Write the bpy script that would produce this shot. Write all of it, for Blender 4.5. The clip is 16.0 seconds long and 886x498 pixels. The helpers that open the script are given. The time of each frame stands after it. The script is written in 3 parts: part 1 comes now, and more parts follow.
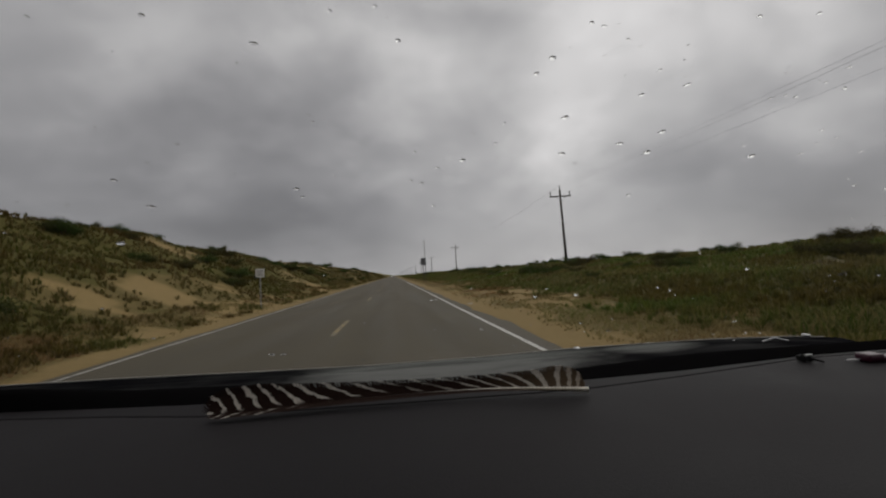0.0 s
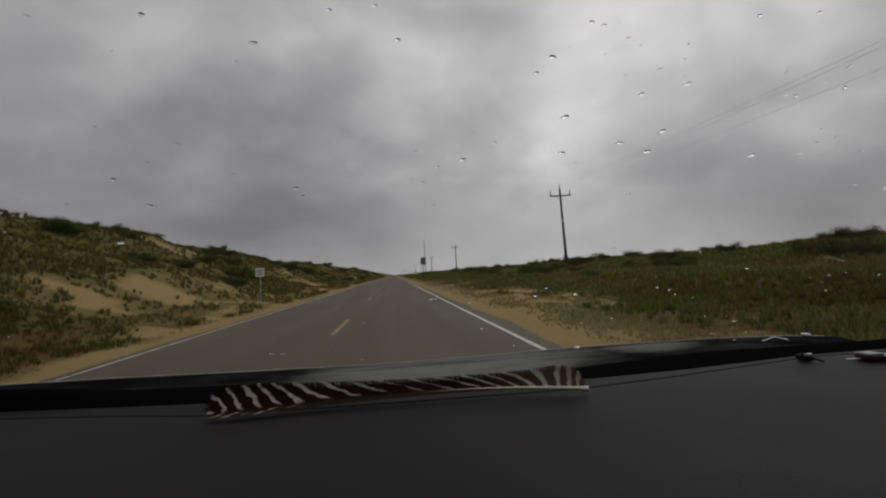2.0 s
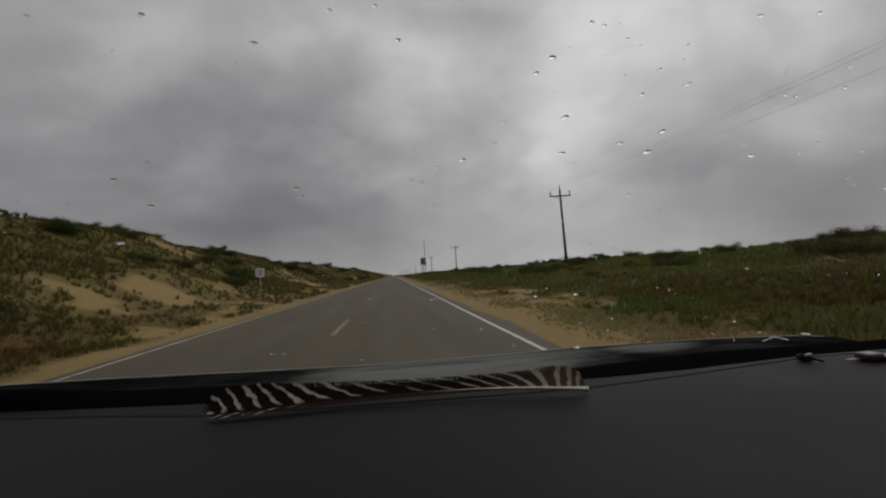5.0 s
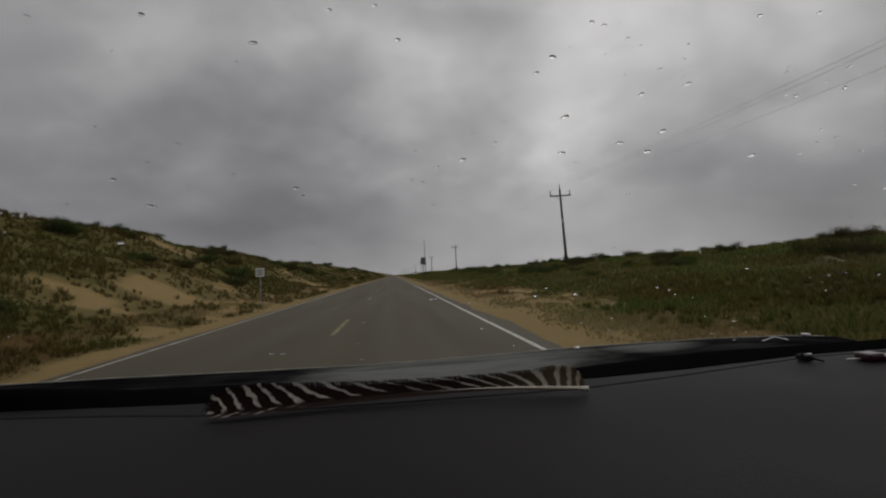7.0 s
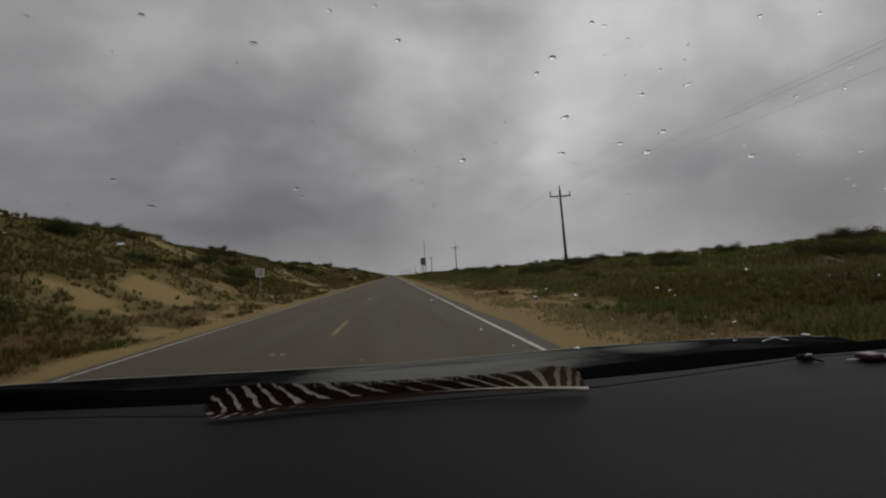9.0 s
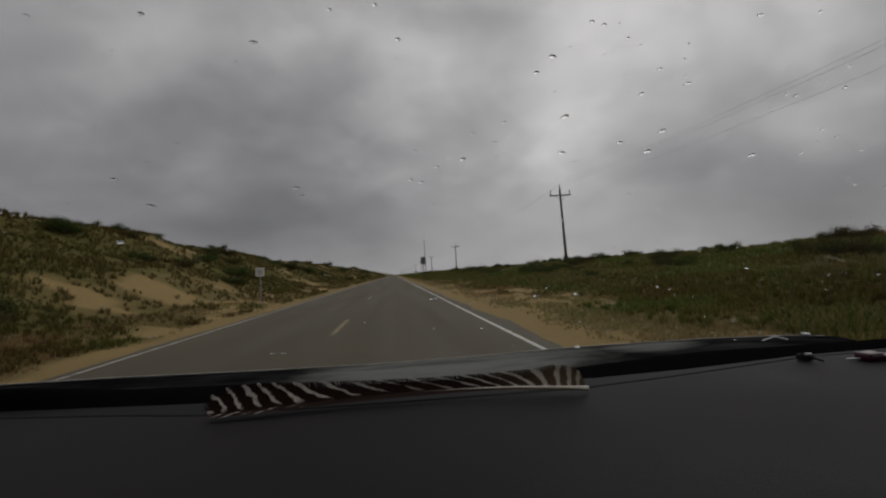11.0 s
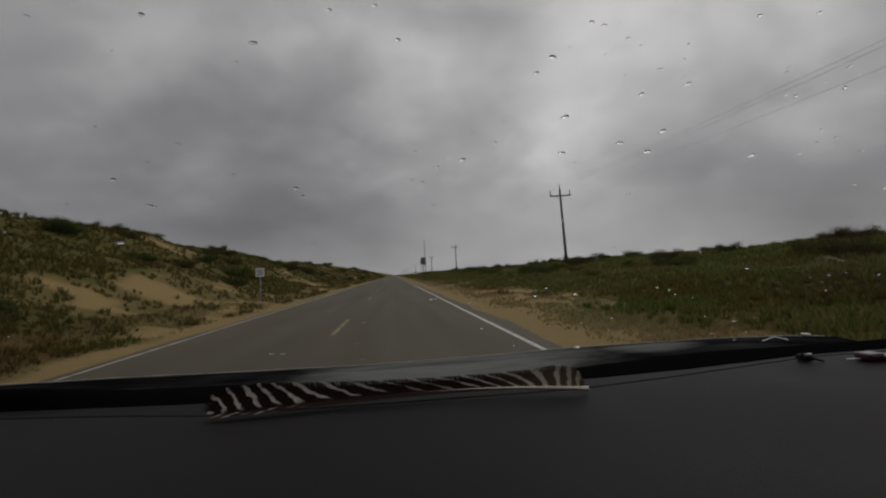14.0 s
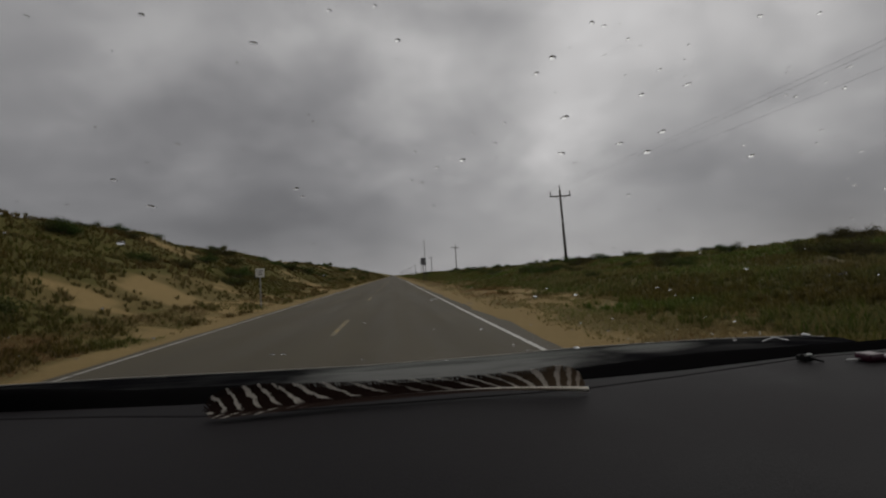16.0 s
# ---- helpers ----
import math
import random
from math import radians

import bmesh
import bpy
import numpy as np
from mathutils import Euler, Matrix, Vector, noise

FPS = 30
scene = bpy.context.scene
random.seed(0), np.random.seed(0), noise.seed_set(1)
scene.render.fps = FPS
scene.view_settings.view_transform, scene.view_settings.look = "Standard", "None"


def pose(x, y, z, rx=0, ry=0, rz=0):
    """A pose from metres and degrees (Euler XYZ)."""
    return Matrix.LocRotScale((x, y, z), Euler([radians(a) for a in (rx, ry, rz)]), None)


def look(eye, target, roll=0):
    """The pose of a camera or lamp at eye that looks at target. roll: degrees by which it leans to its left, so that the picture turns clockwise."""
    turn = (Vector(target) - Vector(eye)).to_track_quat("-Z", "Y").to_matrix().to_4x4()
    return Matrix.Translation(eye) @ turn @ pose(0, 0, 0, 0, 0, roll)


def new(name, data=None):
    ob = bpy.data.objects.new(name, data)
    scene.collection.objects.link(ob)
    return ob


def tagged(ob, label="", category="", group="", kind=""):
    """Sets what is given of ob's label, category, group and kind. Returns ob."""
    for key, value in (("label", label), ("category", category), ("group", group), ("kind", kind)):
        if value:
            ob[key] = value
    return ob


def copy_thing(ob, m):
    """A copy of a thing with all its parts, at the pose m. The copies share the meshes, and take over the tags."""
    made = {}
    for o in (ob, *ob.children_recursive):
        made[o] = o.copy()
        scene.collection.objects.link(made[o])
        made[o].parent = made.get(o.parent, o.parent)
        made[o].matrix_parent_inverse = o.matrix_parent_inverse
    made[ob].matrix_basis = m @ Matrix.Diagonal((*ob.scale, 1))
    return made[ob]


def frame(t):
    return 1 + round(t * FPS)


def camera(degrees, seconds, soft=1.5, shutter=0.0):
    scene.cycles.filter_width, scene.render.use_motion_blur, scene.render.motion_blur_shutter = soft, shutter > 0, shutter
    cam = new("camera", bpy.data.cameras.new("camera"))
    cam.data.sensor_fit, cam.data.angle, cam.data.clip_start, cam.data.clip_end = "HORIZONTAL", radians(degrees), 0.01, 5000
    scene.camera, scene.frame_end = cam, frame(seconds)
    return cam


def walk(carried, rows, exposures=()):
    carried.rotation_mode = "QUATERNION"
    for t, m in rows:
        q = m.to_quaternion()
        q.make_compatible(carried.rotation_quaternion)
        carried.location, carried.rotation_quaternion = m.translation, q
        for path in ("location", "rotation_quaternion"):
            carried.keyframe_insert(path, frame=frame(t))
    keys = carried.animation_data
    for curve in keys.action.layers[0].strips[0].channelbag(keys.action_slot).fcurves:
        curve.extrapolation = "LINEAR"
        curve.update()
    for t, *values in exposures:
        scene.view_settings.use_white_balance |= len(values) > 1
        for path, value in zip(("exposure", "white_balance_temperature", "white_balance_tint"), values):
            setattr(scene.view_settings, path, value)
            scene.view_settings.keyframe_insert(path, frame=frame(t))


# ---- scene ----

# The car stands on the road with the camera fixed behind its windscreen;
# the road runs along +y, the camera is 1.17 m above it.
EYE = (0.0, 0.0, 1.17)
# the mount's slight shake: time, degrees of tilt
SHAKE = [(0.0, 0.08), (0.5, 0.0), (3.0, 0.0), (3.5, 0.07), (4.0, 0.03), (6.5, 0.04), (7.0, 0.0), (7.5, 0.07), (8.0, 0.0), (8.5, 0.0), (9.0, 0.06), (11.5, -0.06),
         (12.0, 0.04), (12.5, 0.03), (13.0, 0.0), (14.0, 0.0), (14.5, -0.06), (15.0, 0.02), (16.0, 0.05)]
cam = camera(92.0, 16.0, soft=2.15)
walk(cam, [(t, pose(*EYE, 93.133 + tilt, 2.9955, -6.5523)) for t, tilt in SHAKE],
     exposures=[(0.0, 0.21), (4.2, 0.18), (6.5, 0.02), (9.0, -0.02), (16.0, -0.07)])

# ---------------------------------------------------------------- node helpers


class Nodes:
    """Short notation for node trees."""

    def __init__(self, tree):
        self.tree = tree

    def node(self, kind, **settings):
        n = self.tree.nodes.new(kind)
        for key, value in settings.items():
            setattr(n, key, value)
        return n

    def link(self, a, b):
        self.tree.links.new(a, b)

    def put(self, socket, value):
        if isinstance(value, bpy.types.NodeSocket):
            self.link(value, socket)
        else:
            socket.default_value = value

    def math(self, op, a, b=0.0, c=0.0):
        n = self.node("ShaderNodeMath", operation=op)
        for s, v in zip(n.inputs, (a, b, c)):
            self.put(s, v)
        return n.outputs[0]

    def vec(self, op, a, b=(0, 0, 0), scale=1.0):
        n = self.node("ShaderNodeVectorMath", operation=op)
        self.put(n.inputs[0], a)
        self.put(n.inputs[1], b)
        self.put(n.inputs[3], scale)
        return n.outputs["Value"] if op in ("LENGTH", "DISTANCE", "DOT_PRODUCT") else n.outputs[0]

    def noise(self, vector, scale, detail=5.0, rough=0.55, distortion=0.0):
        n = self.node("ShaderNodeTexNoise")
        self.put(n.inputs["Vector"], vector)
        for key, value in (("Scale", scale), ("Detail", detail), ("Roughness", rough), ("Distortion", distortion)):
            n.inputs[key].default_value = value
        return n.outputs[0]

    def ramp(self, x, lo, hi, a=0.0, b=1.0, smooth=True):
        n = self.node("ShaderNodeMapRange", interpolation_type="SMOOTHSTEP" if smooth else "LINEAR")
        for s, v in zip(n.inputs, (x, lo, hi, a, b)):
            self.put(s, v)
        return n.outputs[0]

    def mix(self, fac, a, b):
        n = self.node("ShaderNodeMix", data_type="RGBA")
        self.put(n.inputs[0], fac)
        for s, v in ((n.inputs[6], a), (n.inputs[7], b)):
            self.put(s, v if isinstance(v, bpy.types.NodeSocket) else (*v, 1.0))
        return n.outputs[2]


# ---------------------------------------------------------------- sky and light

world = bpy.data.worlds.new("overcast_sky")
scene.world = world
world.use_nodes = True
world.node_tree.nodes.clear()
w = Nodes(world.node_tree)
way = w.node("ShaderNodeTexCoord").outputs["Generated"]
split = w.node("ShaderNodeSeparateXYZ")
w.link(way, split.inputs[0])
dx, dy, dz = split.outputs
ahead = w.math("MAXIMUM", dy, 0.06)
join = w.node("ShaderNodeCombineXYZ")
w.put(join.inputs[0], w.math("DIVIDE", dx, ahead))
w.put(join.inputs[1], w.math("DIVIDE", dz, ahead))
flat = join.outputs[0]
# cloud deck seen in perspective
deck = w.node("ShaderNodeCombineXYZ")
over = w.math("ADD", w.math("MAXIMUM", dz, 0.0), 0.42)
w.put(deck.inputs[0], w.math("DIVIDE", dx, over))
w.put(deck.inputs[1], w.math("DIVIDE", dy, over))
puffs = w.noise(deck.outputs[0], 2.6, 5.0, 0.48, 0.2)
wisps = w.noise(deck.outputs[0], 8.0, 5.0, 0.55, 0.2)
warp = w.node("ShaderNodeTexNoise")
w.link(flat, warp.inputs["Vector"])
warp.inputs["Scale"].default_value, warp.inputs["Detail"].default_value = 2.2, 4.0
bent = w.vec("ADD", flat, w.vec("SCALE", w.vec("SUBTRACT", warp.outputs["Color"], (0.5, 0.5, 0.5)), scale=0.30))
total = w.math("MULTIPLY", w.math("SUBTRACT", puffs, 0.5), 0.85)
total = w.math("ADD", total, w.math("MULTIPLY", w.math("SUBTRACT", wisps, 0.5), 0.10))
billow = w.ramp(w.noise(deck.outputs[0], 3.0, 8.0, 0.56, 0.15), 0.42, 0.60, -0.5, 0.5)
total = w.math("ADD", total, w.math("MULTIPLY", billow, 0.13))
lobes = w.node("ShaderNodeTexVoronoi", feature="SMOOTH_F1")
w.link(w.vec("ADD", deck.outputs[0], w.vec("SCALE", warp.outputs["Color"], scale=0.5)), lobes.inputs["Vector"])
lobes.inputs["Scale"].default_value, lobes.inputs["Smoothness"].default_value = 3.4, 0.6
lobe = w.ramp(lobes.outputs["Distance"], 0.1, 0.75, 0.5, -0.5)
total = w.math("ADD", total, w.math("MULTIPLY", lobe, 0.12))
# rain haze evens the clouds out towards the horizon
total = w.math("MULTIPLY", total, w.ramp(dz, 0.03, 0.26, 0.35, 1.0))
# the large cloud masses: centre, half widths, how much lighter or darker
CLOUDS = [
    (-0.51, 0.26, 0.458, 0.277, -0.4),
    (-0.27, 0.14, 0.208, 0.067, -0.34),
    (-0.50, 0.37, 0.16, 0.11, -0.16),
    (-0.85, 0.60, 0.14, 0.14, 0.10),
    (0.43, 0.5, 0.32, 0.45, 0.38),
    (0.94, 0.64, 0.388, 0.153, 0.36),
    (1.19, 0.2, 0.236, 0.118, -0.36),
    (0.11, 0.48, 0.104, 0.076, 0.14),
    (-0.09, 0.58, 0.166, 0.104, 0.32),
    (-0.6, 0.49, 0.118, 0.097, 0.26),
    (-0.68, 0.33, 0.083, 0.083, 0.16),
    (0.23, 0.62, 0.111, 0.042, -0.22),
    (-0.45, 0.2, 0.125, 0.031, 0.14),
    (0.80, 0.13, 0.42, 0.12, -0.20),
    (1.06, 0.35, 0.153, 0.042, 0.18),
]
for cu, cv, su, sv, amount in CLOUDS:
    off = w.vec("DIVIDE", w.vec("SUBTRACT", bent, (cu, cv, 0)), (su, sv, 1))
    off = w.vec("MULTIPLY", off, (1, 1, 0))
    bell = w.math("EXPONENT", w.math("MULTIPLY", w.vec("DOT_PRODUCT", off, off), -0.7))
    total = w.math("ADD", total, w.math("MULTIPLY", bell, amount))
sky = w.node("ShaderNodeTexSky", sky_type="NISHITA", sun_disc=False, sun_elevation=radians(36), sun_rotation=radians(70))
cloud = w.mix(w.ramp(total, -0.7, 0.5), (0.345, 0.335, 0.351), (0.376, 0.361, 0.364))
cover = w.vec("SCALE", cloud, scale=w.math("EXPONENT", w.math("MINIMUM", total, 0.8)))
blue = w.vec("SCALE", sky.outputs[0], scale=0.05)
mixed = w.mix(0.97, blue, cover)
back = w.node("ShaderNodeBackground")
w.link(mixed, back.inputs[0])
back.inputs[1].default_value = 1.0
w.link(back.outputs[0], w.node("ShaderNodeOutputWorld").inputs[0])

sun_data = bpy.data.lights.new("sun", "SUN")
sun_data.energy, sun_data.angle, sun_data.color = 0.85, radians(95), (1.0, 0.97, 0.93)
sun = new("sun", sun_data)
sun.matrix_world = look((190, 70, 150), (0, 0, 0))

# ---------------------------------------------------------------- materials


def material(name, rough=0.8, metal=0.0, spec=0.5):
    m = bpy.data.materials.new(name)
    m.use_nodes = True
    n = Nodes(m.node_tree)
    b = m.node_tree.nodes["Principled BSDF"]
    b.inputs["Roughness"].default_value = rough
    b.inputs["Metallic"].default_value = metal
    b.inputs["Specular IOR Level"].default_value = spec
    return m, n, b


def bump(n, b, height, strength=0.3, distance=0.01):
    k = n.node("ShaderNodeBump")
    k.inputs["Strength"].default_value, k.inputs["Distance"].default_value = strength, distance
    n.put(k.inputs["Height"], height)
    n.link(k.outputs[0], b.inputs["Normal"])


def spot(n):
    return n.node("ShaderNodeNewGeometry").outputs["Position"]


def sand_ground():
    m, n, b = material("sand_and_litter", 0.95, spec=0.15)
    p = spot(n)
    cover = n.node("ShaderNodeAttribute", attribute_name="cover").outputs["Fac"]
    fine, broad = n.noise(p, 7.0, 8.0, 0.65), n.noise(p, 0.35, 5.0)
    sand = n.mix(broad, (0.190, 0.132, 0.053), (0.310, 0.220, 0.094))
    sand = n.mix(n.ramp(fine, 0.35, 0.7), sand, (0.295, 0.211, 0.092))
    litter = n.mix(fine, (0.058, 0.054, 0.014), (0.135, 0.115, 0.032))
    straw = n.mix(fine, (0.100, 0.078, 0.026), (0.215, 0.160, 0.064))
    rag = n.math("ADD", cover, n.math("MULTIPLY", n.math("SUBTRACT", fine, 0.5), 0.5))
    rag = n.math("ADD", rag, n.math("MULTIPLY", n.math("SUBTRACT", n.noise(p, 1.7, 5.0, 0.6), 0.5), 0.5))
    shown = n.mix(n.ramp(rag, 0.15, 0.45), sand, straw)
    n.link(n.mix(n.ramp(rag, 0.55, 0.80), shown, litter), b.inputs["Base Color"])
    bump(n, b, n.math("ADD", fine, n.noise(p, 1.6, 4.0)), 0.6, 0.06)
    return m


def asphalt():
    m, n, b = material("worn_asphalt", 0.72, spec=0.15)
    p = spot(n)
    grit = n.noise(p, 90.0, 3.0, 0.7)
    long_way = n.vec("MULTIPLY", p, (1.0, 0.06, 1.0))
    tracks = n.noise(long_way, 1.1, 4.0)
    patch = n.noise(p, 0.25, 5.0)
    base = n.mix(tracks, (0.060, 0.053, 0.039), (0.121, 0.104, 0.073))
    across = n.node("ShaderNodeSeparateXYZ")
    n.link(p, across.inputs[0])
    for lane in (-3.5, -2.0, -0.55, 0.95):
        rut = n.ramp(n.math("ABSOLUTE", n.math("SUBTRACT", across.outputs[0], lane)), 0.05, 0.45, 0.35, 0.0)
        base = n.mix(n.math("MULTIPLY", rut, tracks), base, (0.050, 0.045, 0.036))
    base = n.mix(n.ramp(patch, 0.45, 0.75, 0.0, 0.6), base, (0.128, 0.109, 0.073))
    base = n.mix(n.math("MULTIPLY", grit, 0.4), base, (0.152, 0.131, 0.092))
    n.link(base, b.inputs["Base Color"])
    n.put(b.inputs["Roughness"], n.ramp(tracks, 0.3, 0.7, 0.62, 0.82))
    bump(n, b, grit, 0.5, 0.004)
    return m


def paint(name, colour, worn):
    m, n, b = material(name, 0.6, spec=0.3)
    p = spot(n)
    wear = n.noise(p, 9.0, 8.0, 0.7)
    n.link(n.mix(n.ramp(wear, worn - 0.08, worn + 0.08), (0.10, 0.095, 0.09), colour), b.inputs["Base Color"])
    bump(n, b, n.noise(p, 60.0, 3.0), 0.3, 0.003)
    return m


def leafy(name, dark, light, dry, dryness):
    m, n, b = material(name, 0.75, spec=0.2)
    g = n.node("ShaderNodeNewGeometry")
    own = g.outputs["Random Per Island"]
    area = n.noise(g.outputs["Position"], 0.16, 4.0)
    base = n.mix(own, dark, light)
    tone = n.ramp(n.noise(g.outputs["Position"], 0.33, 3.0), 0.36, 0.64)
    fresh = n.vec("MULTIPLY", base, (0.86, 1.22, 0.85))
    brown = n.vec("MULTIPLY", base, (1.12, 0.80, 0.85))
    base = n.mix(tone, brown, fresh)
    base = n.mix(n.ramp(n.math("ADD", n.math("MULTIPLY", own, 0.35), area), dryness, dryness + 0.25), base, dry)
    n.link(base, b.inputs["Base Color"])
    thin, both = n.node("ShaderNodeBsdfTranslucent"), n.node("ShaderNodeMixShader")
    n.link(base, thin.inputs[0])
    both.inputs[0].default_value = 0.45
    n.link(b.outputs[0], both.inputs[1])
    n.link(thin.outputs[0], both.inputs[2])
    n.link(both.outputs[0], m.node_tree.nodes["Material Output"].inputs[0])
    return m


def wood_pole():
    m, n, b = material("weathered_pole_wood", 0.9, spec=0.2)
    o = n.node("ShaderNodeTexCoord").outputs["Object"]
    grain = n.noise(n.vec("MULTIPLY", o, (14.0, 14.0, 0.6)), 2.0, 6.0, 0.65)
    n.link(n.mix(grain, (0.035, 0.030, 0.026), (0.13, 0.115, 0.10)), b.inputs["Base Color"])
    bump(n, b, grain, 0.5, 0.01)
    return m


def plain(name, colour, rough, metal=0.0, spec=0.5, scale=40.0, change=0.25, relief=0.15):
    m, n, b = material(name, rough, metal, spec)
    o = n.node("ShaderNodeTexCoord").outputs["Object"]
    f = n.noise(o, scale, 4.0, 0.6)
    low = tuple(c * (1 - change) for c in colour)
    high = tuple(min(1.0, c * (1 + change)) for c in colour)
    n.link(n.mix(f, low, high), b.inputs["Base Color"])
    bump(n, b, f, relief, 0.001)
    return m


def dash_plastic():
    m, n, b = material("grained_dash_plastic", 0.62, spec=0.08)
    o = n.node("ShaderNodeTexCoord").outputs["Object"]
    grain, dust = n.noise(o, 900.0, 2.0, 0.5), n.noise(o, 6.0, 6.0, 0.6)
    n.link(n.mix(n.ramp(dust, 0.3, 0.75), (0.0142, 0.0129, 0.0137), (0.0236, 0.0215, 0.0224)), b.inputs["Base Color"])
    n.put(b.inputs["Roughness"], n.ramp(dust, 0.3, 0.7, 0.58, 0.72))
    bump(n, b, grain, 0.35, 0.0006)
    return m


def car_paint():
    m, n, b = material("dark_paint_dust_and_sheen", 0.4, spec=0.0)
    o = n.node("ShaderNodeTexCoord").outputs["Object"]
    dust = n.noise(n.vec("MULTIPLY", o, (2.2, 7.0, 7.0)), 1.3, 6.0, 0.6)
    streak = n.noise(n.vec("MULTIPLY", o, (3.0, 26.0, 26.0)), 1.3, 5.0, 0.6, 0.6)
    # faint dust, then two pale patches that paint the sky's reflection into the colour
    dust_and_sheen = n.math("ADD", n.ramp(streak, 0.40, 0.70, 0.0, 0.09), n.ramp(dust, 0.50, 0.74, 0.0, 0.08))
    for at, size, much in (((0.12, 0.93, 0.95), (0.36, 0.16, 0.5), 0.76), ((0.60, 0.945, 0.97), (0.15, 0.040, 0.5), 0.75)):
        off = n.vec("DIVIDE", n.vec("SUBTRACT", o, at), size)
        r = n.math("ADD", n.vec("LENGTH", off), n.math("MULTIPLY", n.math("SUBTRACT", dust, 0.5), 1.6))
        dust_and_sheen = n.math("MAXIMUM", dust_and_sheen, n.math("MULTIPLY", n.ramp(r, 0.45, 1.15, much, 0.0), n.ramp(streak, 0.32, 0.62, 0.55, 1.0)))
    n.link(n.mix(dust_and_sheen, (0.005, 0.005, 0.006), (0.21, 0.215, 0.20)), b.inputs["Base Color"])
    n.put(b.inputs["Roughness"], n.ramp(dust, 0.45, 0.65, 0.40, 0.75))
    return m


def pane_glass():
    m, n, b = material("windscreen_glass")
    m.node_tree.nodes.remove(b)
    clear, shine = n.node("ShaderNodeBsdfTransparent"), n.node("ShaderNodeBsdfGlossy")
    clear.inputs[0].default_value = (0.93, 0.95, 0.94, 1)
    shine.inputs["Roughness"].default_value = 0.02
    f = n.node("ShaderNodeFresnel")
    f.inputs[0].default_value = 1.25
    k = n.node("ShaderNodeMixShader")
    n.link(f.outputs[0], k.inputs[0])
    n.link(clear.outputs[0], k.inputs[1])
    n.link(shine.outputs[0], k.inputs[2])
    n.link(k.outputs[0], m.node_tree.nodes["Material Output"].inputs[0])
    return m


def water_drop():
    m, n, b = material("rain_water", 0.0)
    m.node_tree.nodes.remove(b)
    g = n.node("ShaderNodeBsdfGlass")
    g.inputs["IOR"].default_value, g.inputs["Roughness"].default_value = 1.33, 0.0
    n.link(g.outputs[0], m.node_tree.nodes["Material Output"].inputs[0])
    return m


def smudge():
    m, n, b = material("pale_glass_spot", 0.6)
    o = n.node("ShaderNodeTexCoord").outputs["Object"]
    b.inputs["Base Color"].default_value = (0.55, 0.53, 0.50, 1)
    far = n.vec("LENGTH", n.vec("MULTIPLY", o, (1 / 0.0075, 1 / 0.006, 0.0)))
    spots = n.noise(o, 300.0, 3.0, 0.6)
    n.put(b.inputs["Alpha"], n.math("MULTIPLY", n.ramp(far, 0.2, 1.0, 0.45, 0.0), n.ramp(spots, 0.35, 0.6)))
    return m


